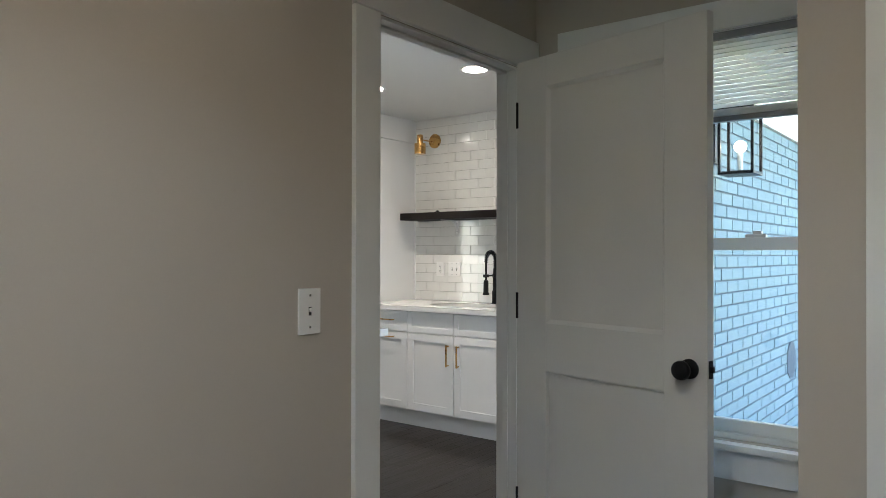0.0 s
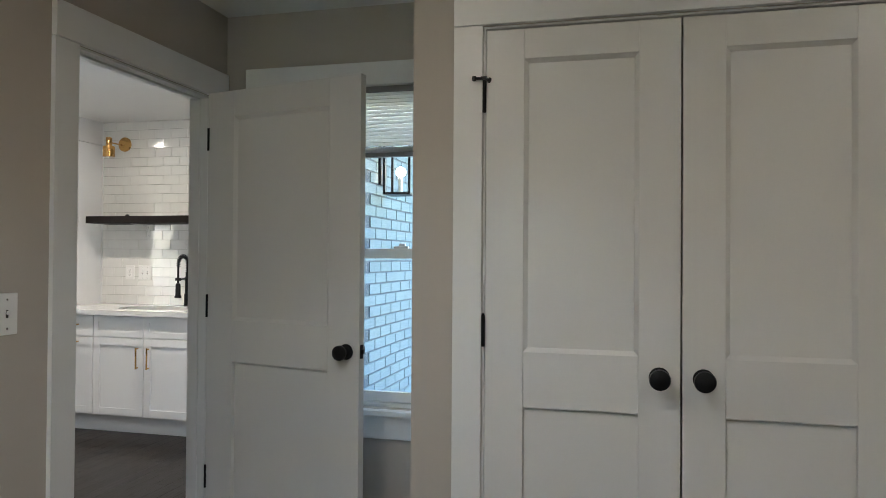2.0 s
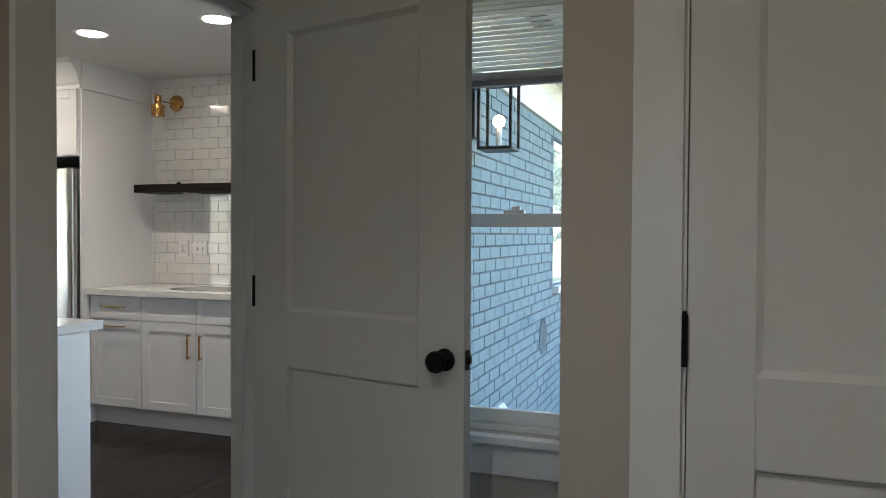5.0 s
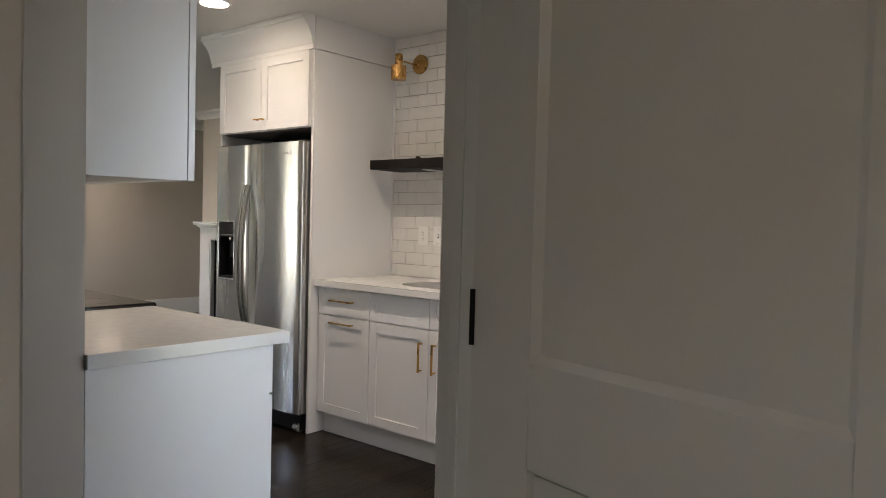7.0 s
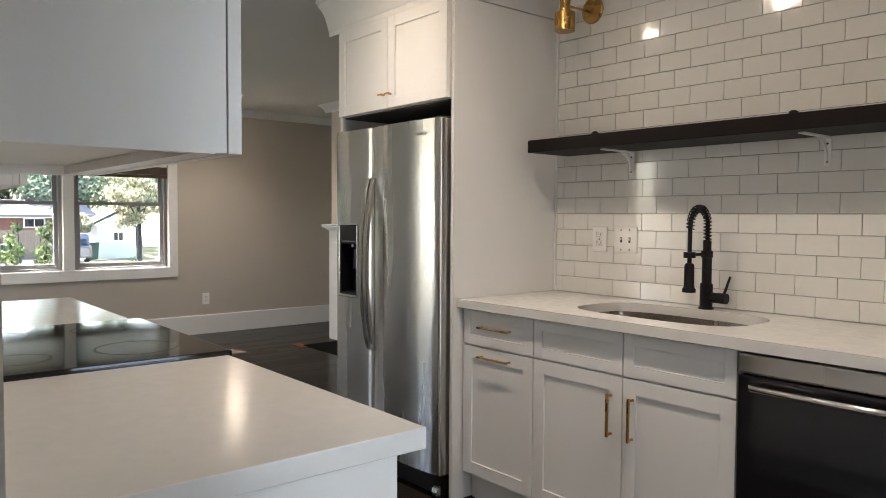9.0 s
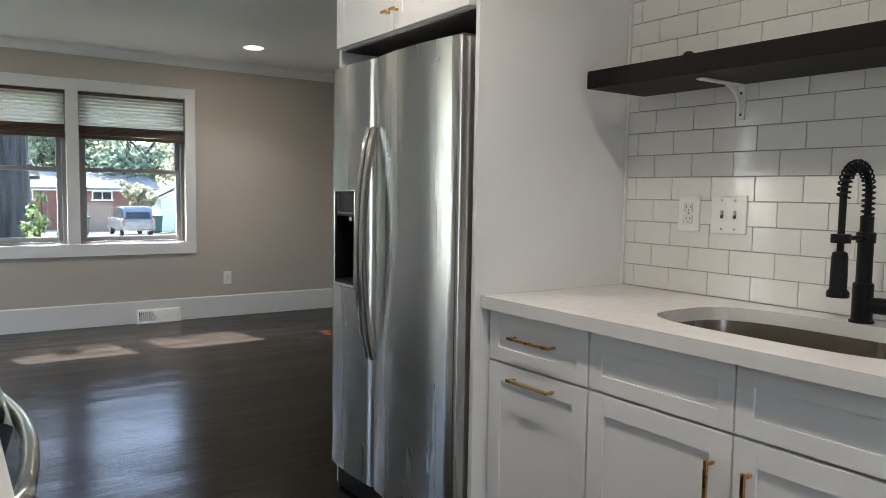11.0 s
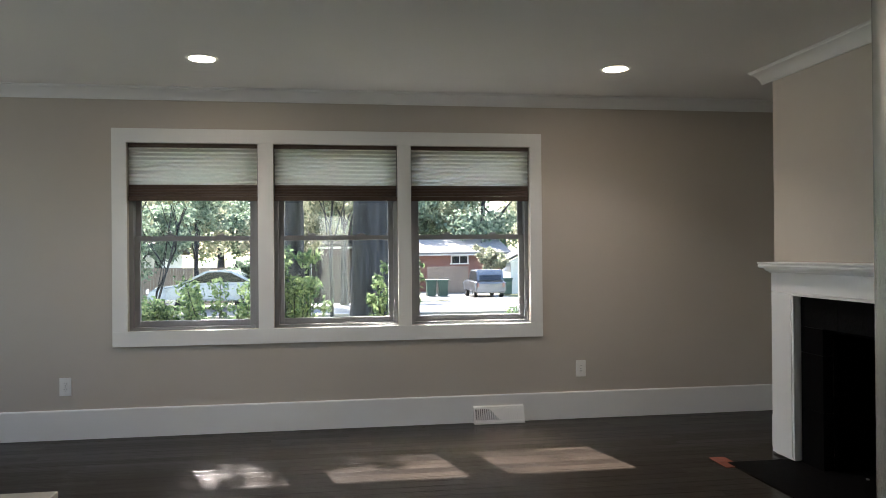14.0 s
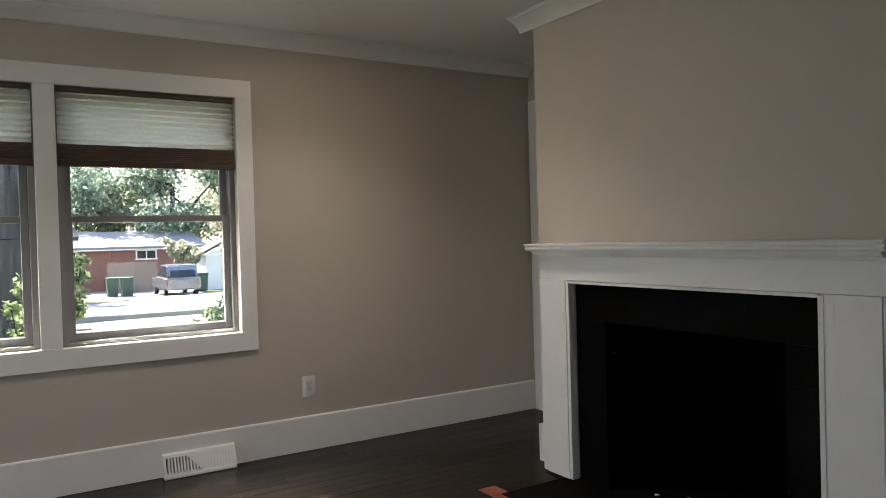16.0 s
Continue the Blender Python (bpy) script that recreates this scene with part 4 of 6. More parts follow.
# sconces
sc = thing("wall_sconce", "brass wall sconce with a small cylinder shade", "sconce", (-3.86, 4.915, 2.252), group="brass sconces over the shelf")
bm = bmesh.new()
lathe(bm, [(0.060, 0.0), (0.060, 0.010), (0.056, 0.014), (0.012, 0.015), (0.010, 0.022), (0.004, 0.023)], Matrix.Translation((-3.86, 4.9148, 2.250)) @ pose(0, 0, 0, 90), 36)
part("backplate", bm, BRASS, sc, "", True)
bm = bmesh.new()
cyl(bm, (-3.86, 4.895, 2.240), (-3.86, 4.735, 2.240), 0.0055, seg=12)
part("arm", bm, BRASS, sc, "", True)
bm = bmesh.new()
lathe(bm, [(0.040, 2.122), (0.046, 2.122), (0.046, 2.2055), (0.024, 2.2065), (0.024, 2.276), (0.022, 2.278), (0.003, 2.278)], Matrix.Translation((-3.86, 4.715, 0)), 36)
bmesh.ops.delete(bm, geom=[f for f in bm.faces if f.normal.z < -0.9 and len(f.verts) > 8], context="FACES_ONLY")
part("shade", bm, BRASS, sc, "", True)
bm = bmesh.new()
bmesh.ops.create_uvsphere(bm, u_segments=16, v_segments=10, radius=0.026, matrix=Matrix.Translation((-3.86, 4.715, 2.165)))
part("bulb", bm, PLATE, sc, "white bulb", True)

# ---- kitchen: fridge and its housing ----
fp = thing("fridge_panel", "tall white panel beside the fridge", "panel", (-4.09, 4.58, 0), group="fridge side panels")
part("board", boxes((-4.100, -4.080, 4.246, 4.924, 0.001, 2.246), bev=0.001), CAB, fp)
copy_thing(fp, Matrix.Translation((-5.012, 4.58, 0)))
oc = thing("overhead_cabinet", "white two-door shaker cabinet above the fridge", "cabinet", (-4.54, 4.6, 1.80))
part("body", boxes((-5.000, -4.102, 4.245, 4.92, 1.802, 2.246)), CAB, oc)
# dark sheet added so the gap above the fridge looks shaded
part("underside", boxes((-4.999, -4.103, 4.262, 4.898, 1.7965, 1.8015)), RECESS_SHADE, oc, "underside panel coloured dark for the shade above the fridge")
for a, b, h in ((-4.998, -4.553, -4.580), (-4.550, -4.104, -4.523)):
    p = framed("door", CAB, oc, a, b, 1.804, 2.242, 4.222, 4.243, 0.055, [(1.804, 1.859), (2.187, 2.242)], 0.008, 0.0012)
    bm = bmesh.new()
    bx(bm, h - 0.018, h + 0.018, 4.193, 4.201, 1.865, 1.873, 0.001)
    cyl(bm, (h, 4.222, 1.869), (h, 4.199, 1.869), 0.005, seg=10)
    part("knob", bm, BRASS, p, "small brass T knob")
bm = bmesh.new()
CC = [(0, 2.248), (0.010, 2.248), (0.011, 2.275), (0.017, 2.280), (0.024, 2.310), (0.037, 2.345), (0.057, 2.375), (0.080, 2.396), (0.084, 2.408), (0.094, 2.410), (0.094, 2.4395), (0, 2.4395)]
prism(bm, [(4.244 - u, v) for u, v in CC], "x", -5.116, -4.0805)
single("cabinet_crown", bm, CAB, "white crown moulding over the fridge cabinet", "moulding", "structure", smooth=True)
bm = bmesh.new()
prism(bm, [(-5.022 - u, v) for u, v in CC], "y", 4.248, 4.92)
single("cabinet_crown_return", bm, CAB, "white crown moulding return over the fridge cabinet", "moulding", "structure", smooth=True)
single("cabinet_frieze", boxes((-4.100, -4.078, 4.249, 4.924, 2.250, 2.4395)), CAB, "white frieze board up to the ceiling", "moulding", "structure")
# shade of the recess is put into this panel's colour
single("fridge_recess_back", boxes((-5.000, -4.102, 4.90, 4.924, 0.001, 1.80)), RECESS_SHADE, "back of the fridge recess, coloured dark for shade", "panel", "structure")

fr = thing("refrigerator", "stainless side-by-side refrigerator with water dispenser", "refrigerator", (-4.53, 4.55, 0))
part("body", boxes((-4.983, -4.118, 4.275, 4.89, 0.03, 1.70), bev=0.004), FRSIDE, fr, "dark grey cabinet")
part("hinge_cover", boxes((-4.20, -4.125, 4.22, 4.33, 1.70, 1.725), bev=0.006), FRSIDE, fr)
part("hinge_cover", boxes((-4.976, -4.90, 4.22, 4.33, 1.70, 1.725), bev=0.006), FRSIDE, fr)


def front_y(u, bulge):
    """Gently bowed door front with rolled edges; u runs 0 to 1 across the door."""
    e = min(u, 1 - u)
    roll = 0.012 * max(0.0, 1 - e / 0.022) ** 2
    return 4.200 - bulge * (1 - (2 * u - 1) ** 2) + roll


def fridge_door(x0, x1, bulge, hole=None):
    bm = bmesh.new()
    us = [0, 0.003, 0.007, 0.013, 0.022, 0.1, 0.2, 0.3, 0.4, 0.5, 0.6, 0.7, 0.8, 0.9, 0.978, 0.987, 0.993, 0.997, 1]
    zs = [0.115, 1.715]
    if hole:
        us = sorted(us + [(hole[0] - x0) / (x1 - x0), (hole[1] - x0) / (x1 - x0)])
        zs = [0.115, hole[2], hole[3], 1.715]
    g = [[bm.verts.new((x0 + u * (x1 - x0), front_y(u, bulge), z)) for u in us] for z in zs]
    back = [[bm.verts.new((x0 + u * (x1 - x0), 4.268, z)) for u in (0, 1)] for z in (0.115, 1.715)]
    for j in range(len(zs) - 1):
        for i in range(len(us) - 1):
            mx = x0 + (us[i] + us[i + 1]) / 2 * (x1 - x0)
            if hole and j == 1 and hole[0] < mx < hole[1]:
                continue
            bm.faces.new((g[j][i], g[j][i + 1], g[j + 1][i + 1], g[j + 1][i]))
    bm.faces.new([back[0][0]] + [back[0][1]] + list(reversed(g[0])))
    bm.faces.new(g[-1] + [back[1][1], back[1][0]])
    bm.faces.new([r[0] for r in g] + [back[1][0], back[0][0]])
    bm.faces.new([r[-1] for r in reversed(g)] + [back[0][1], back[1][1]])
    bm.faces.new((back[0][0], back[1][0], back[1][1], back[0][1]))
    return bm


HOLE = (-4.926, -4.762, 0.872, 1.232)
fz = part("freezer_door", fridge_door(-4.985, -4.640, 0.012, HOLE), STEEL, fr, "brushed stainless freezer door", True)
fd = part("fridge_door", fridge_door(-4.632, -4.116, 0.020), STEEL, fr, "brushed stainless door", True)
bm = bmesh.new()
bx(bm, HOLE[0], HOLE[1], 4.258, 4.264, HOLE[2], HOLE[3])
bx(bm, HOLE[0], HOLE[0] + 0.004, 4.186, 4.258, HOLE[2], HOLE[3])
bx(bm, HOLE[1] - 0.004, HOLE[1], 4.186, 4.258, HOLE[2], HOLE[3])
bx(bm, HOLE[0] + 0.004, HOLE[1] - 0.004, 4.186, 4.258, HOLE[2], HOLE[2] + 0.012)
dis = part("dispenser", bm, BLACKM, fz, "black water and ice dispenser")
part("control_panel", boxes((HOLE[0] + 0.004, HOLE[1] - 0.004, 4.186, 4.256, 1.135, HOLE[3]), bev=0.003), BLACKG, fz, "gloss black control panel")
part("drip_tray", boxes((HOLE[0] - 0.004, HOLE[1] + 0.004, 4.176, 4.19, HOLE[2] - 0.012, HOLE[2] + 0.002), bev=0.003), CHROME, fz, "grey drip tray lip")
part("bezel", boxes((HOLE[0] - 0.005, HOLE[0] + 0.001, 4.180, 4.20, HOLE[2], HOLE[3]), (HOLE[1] - 0.001, HOLE[1] + 0.005, 4.180, 4.20, HOLE[2], HOLE[3]), (HOLE[0] - 0.005, HOLE[1] + 0.005, 4.180, 4.20, HOLE[3], HOLE[3] + 0.006), bev=0.002), CHROME, fz, "thin bright bezel round the dispenser")
for k in range(5):
    part("touch_icon", boxes((HOLE[0] + 0.024 + 0.026 * k, HOLE[0] + 0.040 + 0.026 * k, 4.1852, 4.1865, 1.146, 1.152)), CHROME, fz, "small pale touch icon")
bm = bmesh.new()
cyl(bm, (-4.844, 4.215, 1.136), (-4.844, 4.215, 1.118), 0.012, seg=14)
part("nozzle", bm, CHROME, fz, "short steel water nozzle", True)
part("paddle", boxes((-4.868, -4.82, 4.225, 4.24, 1.0, 1.11), bev=0.006), BLACKG, fz)
for x, owner in ((-4.656, fz), (-4.616, fd)):
    bm = bmesh.new()
    pts = []
    for i in range(17):
        u = i / 16
        pts.append((x, 4.188 - 0.048 * math.sin(math.pi * u) ** 0.75, 0.615 + 0.85 * u))
    sweep(bm, pts, [(-0.013, -0.007), (-0.010, -0.010), (0.010, -0.010), (0.013, -0.007), (0.013, 0.007), (0.010, 0.010), (-0.010, 0.010), (-0.013, 0.007)], up=(0, 1, 0))
    part("handle", bm, STEELH, owner, "long bowed steel handle", True)
part("badge", boxes((-4.275, -4.205, 4.1835, 4.187, 1.645, 1.657), bev=0.001), CHROME, fd, "small metal badge")
part("kick_grille", boxes((-4.975, -4.125, 4.225, 4.27, 0.012, 0.105), bev=0.004), BLACKM, fr, "black kick grille")
bm = bmesh.new()
cyl(bm, (-4.17, 4.23, 0.03), (-4.13, 4.23, 0.03), 0.028, seg=16)
part("roller", bm, CHROME, fr, "front roller")

# ---- kitchen: peninsula run ----
single("worktop", boxes((-3.440, -2.605, 2.303, 2.933, 0.876, 0.914), bev=0.002), QUARTZ, "white quartz worktop with a square end", "worktop")
single("worktop", boxes((-5.130, -4.206, 2.303, 2.933, 0.876, 0.914), bev=0.002), QUARTZ, "white quartz worktop beyond the stove", "worktop")
base_unit(-3.440, -2.642, 2.90, 2.305, 1, "white shaker cabinet beside the stove", [(-3.438, -3.042, "h"), (-3.040, -2.644, "h")], [(-3.438, -3.042, "v+"), (-3.040, -2.644, "v-")])
single("cabinet_end_panel", boxes((-2.640, -2.620, 2.304, 2.868, 0.001, 0.873), bev=0.001), CAB, "white end panel of the base cabinets", "panel")
base_unit(-5.090, -4.208, 2.90, 2.305, 1, "white shaker cabinet with two drawers and brass handles", [(-5.088, -4.650, "h"), (-4.648, -4.210, "h")], [(-5.088, -4.650, "v+"), (-4.648, -4.210, "v-")])

st = thing("stove", "black glass-top electric range with steel handle", "stove", (-3.823, 2.6, 0))
part("body", boxes((-4.200, -3.446, 2.31, 2.885, 0.02, 0.90)), FRSIDE, st)
part("cooktop", boxes((-4.203, -3.443, 2.305, 2.945, 0.902, 0.926), bev=0.006), BLACKGLASS, st, "black ceramic glass cooktop")
for x, y, r in ((-4.02, 2.48, 0.09), (-3.63, 2.48, 0.075), (-4.02, 2.76, 0.075), (-3.63, 2.76, 0.105)):
    bm = bmesh.new()
    lathe(bm, [(r, 0.9262), (r - 0.002, 0.9264), (r - 0.004, 0.9262)], Matrix.Translation((x, y, 0)), 40)
    bmesh.ops.delete(bm, geom=[f for f in bm.faces if len(f.verts) > 8], context="FACES")
    part("burner_ring", bm, FRSIDE, st, "thin grey burner ring")
bm = bmesh.new()
prism(bm, [(2.887, 0.80), (2.93, 0.80), (2.955, 0.895), (2.945, 0.901), (2.887, 0.901)], "x", -4.198, -3.448)
part("control_panel", bm, BLACKG, st, "sloped gloss black control panel")
part("oven_door", boxes((-4.198, -3.448, 2.887, 2.928, 0.22, 0.795), bev=0.006), BLACKG, st, "gloss black oven door")
part("drawer", boxes((-4.198, -3.448, 2.887, 2.922, 0.05, 0.212), bev=0.006), STEEL, st, "steel storage drawer")
bm = bmesh.new()
sweep(bm, [(-4.165, 2.928, 0.765), (-4.160, 2.955, 0.768)] + [(-4.145 + 0.0645 * i, 2.968 + 0.034 * math.sin(math.pi * i / 10), 0.770) for i in range(11)] + [(-3.486, 2.955, 0.768), (-3.481, 2.928, 0.765)], ring(0.016, 14))
part("oven_handle", bm, STEELH, st, "bowed steel oven handle", True)
for k in range(12):
    x = -4.12 + 0.054 * k
    part("vent_slot", boxes((x, x + 0.036, 2.9281, 2.9295, 0.776, 0.780)), CHROME, st)


def wall_unit(x0, x1, z0, label, doors):
    c = thing("wall_cabinet", label, "cabinet", ((x0 + x1) / 2, 2.45, z0), group="white shaker wall cabinets")
    part("body", boxes((x0 + 0.018, x1 - 0.018, 2.304, 2.570, z0 + 0.02, 2.298)), CAB, c)
    part("side_panel", boxes((x0, x0 + 0.018, 2.304, 2.570, z0, 2.30)), CAB, c)
    part("side_panel", boxes((x1 - 0.018, x1, 2.304, 2.570, z0, 2.30)), CAB, c)
    part("light_rail", boxes((x0 + 0.018, x1 - 0.018, 2.545, 2.568, z0 + 0.001, z0 + 0.0195)), CAB, c)
    for a, b, h in doors:
        p = framed("door", CAB, c, a + 0.0015, b - 0.0015, z0 + 0.001, 2.297, 2.611, 2.5905, 0.055, [(z0 + 0.001, z0 + 0.056), (2.242, 2.297)], 0.008, 0.0012)
        bm = bmesh.new()
        cyl(bm, (h, 2.611, z0 + 0.075), (h, 2.634, z0 + 0.075), 0.005, seg=10)
        bx(bm, h - 0.018, h + 0.018, 2.632, 2.640, z0 + 0.071, z0 + 0.079, 0.001)
        part("knob", bm, BRASS, p, "small brass T knob")
        part("face_frame", boxes((a + 0.004, b - 0.004, 2.5715, 2.589, z0 + 0.002, 2.296)), CAB, c)


wall_unit(-3.440, -2.634, 1.366, "white shaker wall cabinet above the worktop", [(-3.438, -3.038, -3.07), (-3.036, -2.634, -3.0)])
wall_unit(-4.205, -3.442, 1.66, "short white wall cabinet above the stove", [(-4.203, -3.824, -3.855), (-3.822, -3.444, -3.79)])
wall_unit(-5.062, -4.207, 1.366, "white shaker wall cabinet beyond the stove", [(-5.060, -4.636, -4.668), (-4.634, -4.209, -4.60)])
single("range_hood", boxes((-4.20, -3.45, 2.306, 2.60, 1.60, 1.655), (-4.20, -3.45, 2.50, 2.60, 1.585, 1.60), bev=0.003), STEEL, "slim steel hood under the cabinet above the stove", "range hood")

# ---- living room: fireplace ----
ma = thing("mantelpiece", "white painted wooden mantelpiece round a black fireplace", "mantelpiece", (-7.30, 6.1, 0))
for a, b in ((-8.175, -7.957), (-6.643, -6.425)):
    lg = part("pilaster", boxes((a, b, 6.05, 6.158, 0.012, 1.0095), bev=0.002), TRIM, ma)
    part("plinth_strip", boxes((a + 0.045, b - 0.012, 6.042, 6.0495, 0.012, 1.0095), bev=0.0015), TRIM, lg)
part("header", boxes((-8.175, -6.425, 6.05, 6.158, 1.011, 1.128), bev=0.002), TRIM, ma)
for row in ((-7.965, -7.945, 6.044, 6.09, 0.012, 1.004), (-6.655, -6.635, 6.044, 6.09, 0.012, 1.004), (-7.945, -6.655, 6.044, 6.09, 0.995, 1.0085)):
    part("inner_bead", boxes(row, bev=0.003), TRIM, ma)
bm = bmesh.new()
prism(bm, [(6.158, 1.1285), (6.04, 1.1285), (6.035, 1.136), (6.018, 1.141), (6.008, 1.15), (6.004, 1.158), (6.158, 1.158)], "x", -8.182, -6.418)
part("bed_moulding", bm, TRIM, ma)
bm = bmesh.new()
prism(bm, [(6.158, 1.1585), (5.985, 1.1585), (5.975, 1.163), (5.971, 1.172), (5.978, 1.181), (5.968, 1.185), (5.966, 1.191), (5.972, 1.196), (6.158, 1.196)], "x", -8.196, -6.392)
part("shelf", bm, TRIM, ma)
def pieces(name, label, category, piece, material, rows, bev=0.0):
    """A piece of the setting whose slabs are parts of their own."""
    t = thing(name, label, category, (rows[0][0], rows[0][2], rows[0][4]), kind="structure")
    for row in rows:
        part(piece, boxes(row, bev=bev), material, t)


slate = []
for a, b in ((-7.943, -7.746), (-6.809, -6.657)):
    slate += [(a, b, 6.092, 6.158, z, z + 0.3265) for z in (0.006, 0.3345)] + [(a, b, 6.092, 6.158, 0.663, 0.8145)]
slate += [(a + 0.001, b - 0.001, 6.092, 6.158, 0.816, 0.993) for a, b in ((-7.943, -7.62), (-7.62, -7.30), (-7.30, -6.98), (-6.98, -6.657))]
pieces("fireplace_slate", "dark slate fireplace surround", "surround", "slab", SLATE, slate, 0.0015)
pieces("firebox", "sooty black firebox", "firebox", "panel", SOOT, ((-7.748, -7.72, 6.159, 6.62, 0.006, 0.818), (-6.835, -6.807, 6.159, 6.62, 0.006, 0.818), (-7.72, -6.835, 6.58, 6.62, 0.006, 0.818), (-7.72, -6.835, 6.159, 6.58, 0.79, 0.818)))
structure("hearth", boxes((-8.02, -6.50, 5.66, 6.60, -0.012, 0.005), bev=0.002), SLATE, "flush dark slate hearth", "hearth")
structure("hearth_brick_edge", boxes((-8.135, -8.024, 5.60, 5.70, -0.012, 0.0035), (-8.02, -7.93, 5.60, 5.656, -0.012, 0.003), bev=0.002), RUST, "bare red brick at the corner of the hearth", "hearth")
rng = random.Random(4)
for k in range(9):
    x, y, r = -7.55 + 0.085 * k + rng.uniform(-0.03, 0.03), 6.2 + rng.uniform(0, 0.22), rng.uniform(0.006, 0.02)
    bm = bmesh.new()
    bmesh.ops.create_icosphere(bm, subdivisions=1, radius=r, matrix=Matrix.LocRotScale((x, y, 0.006 + r * 0.3), None, (1.3, 0.9, 0.45)))
    for v in bm.verts:
        v.co += Vector((rng.uniform(-1, 1), rng.uniform(-1, 1), 0)) * r * 0.25
    single("plaster_crumb", bm, DEBRIS, "pale crumb of plaster on the firebox floor", "debris", group="crumbs in the firebox")

# baseboard register
rg = thing("floor_register", "white metal baseboard register with a triangle damper", "vent", (-9.27, 4.537, 0))
R0, R1 = 4.347, 4.727
bm = bmesh.new()
prism(bm, [(-9.284, 0.002), (-9.222, 0.002), (-9.222, 0.014), (-9.262, 0.120), (-9.284, 0.127)], "y", R0, R0 + 0.012)
prism(bm, [(-9.284, 0.002), (-9.222, 0.002), (-9.222, 0.014), (-9.262, 0.120), (-9.284, 0.127)], "y", R1 - 0.012, R1)
prism(bm, [(-9.284, 0.002), (-9.222, 0.002), (-9.222, 0.014), (-9.228, 0.026), (-9.284, 0.026)], "y", R0 + 0.012, R1 - 0.012)
prism(bm, [(-9.284, 0.106), (-9.2565, 0.106), (-9.262, 0.120), (-9.284, 0.127)], "y", R0 + 0.012, R1 - 0.012)
part("housing", bm, TRIM, rg)
part("shadow_box", boxes((-9.284, -9.275, R0 + 0.012, R1 - 0.012, 0.026, 0.106)), SLOT, rg)
for k in range(22):
    y = R0 + 0.022 + k * 0.016
    bm = bmesh.new()
    prism(bm, [(-9.270, 0.026), (-9.229, 0.026), (-9.257, 0.106), (-9.270, 0.106)], "y", y, y + (0.009 if k < 11 else 0.0155))
    part("fin", bm, TRIM, rg)
bm = bmesh.new()
mid = (R0 + R1) / 2
v = [(-9.226, mid, 0.030), (-9.256, mid - 0.075, 0.112), (-9.256, mid + 0.075, 0.112), (-9.236, mid, 0.030), (-9.266, mid - 0.075, 0.112), (-9.266, mid + 0.075, 0.112)]
vs = [bm.verts.new(p) for p in v]
for f in ((0, 1, 2), (3, 5, 4), (0, 3, 4, 1), (1, 4, 5, 2), (2, 5, 3, 0)):
    bm.faces.new([vs[i] for i in f])
part("damper_plate", bm, TRIM, rg, "white triangular damper plate")

# ---- outside, at the front ----
GZ = -0.8


def gz(x):
    """The lie of the land: level by the house, falling gently across the street."""
    return GZ - 0.65 * min(1.0, max(0.0, (-34.0 - x) / 12.0))


def ground_bed(bm, x0, x1, y0, y1, up, down=0.4):
    """A strip of ground that follows the fall of the land."""
    xs = sorted({x0, x1} | {x for x in (-46.0, -34.0) if x0 < x < x1})
    prism_xz = [(x, gz(x) + up) for x in xs] + [(x1, gz(x1) - down), (x0, gz(x0) - down)]
    prism(bm, prism_xz, "y", y0, y1)
    return bm


structure("ground", ground_bed(bmesh.new(), -400, 400, -400, 400, 0), GRASS, "dry patchy grass around the house", "ground")
structure("road", ground_bed(bmesh.new(), -34.5, -27.5, -200, 200, 0.02), ASPHALT, "pale asphalt street", "road")
structure("pavement", ground_bed(ground_bed(bmesh.new(), -26.6, -25.2, -200, 200, 0.05), -27.5, -27.35, -200, 200, 0.13), CONCRETE, "concrete pavement and kerb along the street", "pavement")
structure("driveway", ground_bed(ground_bed(bmesh.new(), -53.0, -34.5, 8.2, 13.4, 0.04), -25.2, -14.0, 5.6, 9.0, 0.04), CONCRETE, "sunlit concrete driveway", "driveway")


def leaves(name, blobs, n, size, material, parent, seed):
    """Many small leaves scattered through clumps (x, y, z, r, flat)."""
    r = np.random.RandomState(seed)
    w = np.array([b[3] ** 2 for b in blobs])
    pick = r.choice(len(blobs), n, p=w / w.sum())
    b = np.array(blobs)[pick]
    d = r.normal(size=(n, 3))
    d /= np.linalg.norm(d, axis=1)[:, None]
    rad = b[:, 3] * (0.35 + 0.65 * r.rand(n) ** 0.5) * (1 + 0.18 * r.normal(size=n))
    c = b[:, :3] + d * rad[:, None] * np.stack([np.ones(n), np.ones(n), b[:, 4]], 1)
    u = r.normal(size=(n, 3))
    u /= np.linalg.norm(u, axis=1)[:, None]
    q = np.cross(u, r.normal(size=(n, 3)))
    q /= np.linalg.norm(q, axis=1)[:, None]
    s = size * (0.6 + 0.8 * r.rand(n))[:, None]
    verts = np.stack([c - u * s, c + q * s * 0.5, c + u * s, c - q * s * 0.5], 1).reshape(-1, 3) - np.array(OFF[parent])
    faces = np.arange(4 * n).reshape(-1, 4)
    me = bpy.data.meshes.new(name)
    me.from_pydata(verts.tolist(), [], faces.tolist())
    me.materials.append(material)
    ob = new(name, me)
    ob.parent = parent
    OFF[ob] = OFF[parent]
    return ob


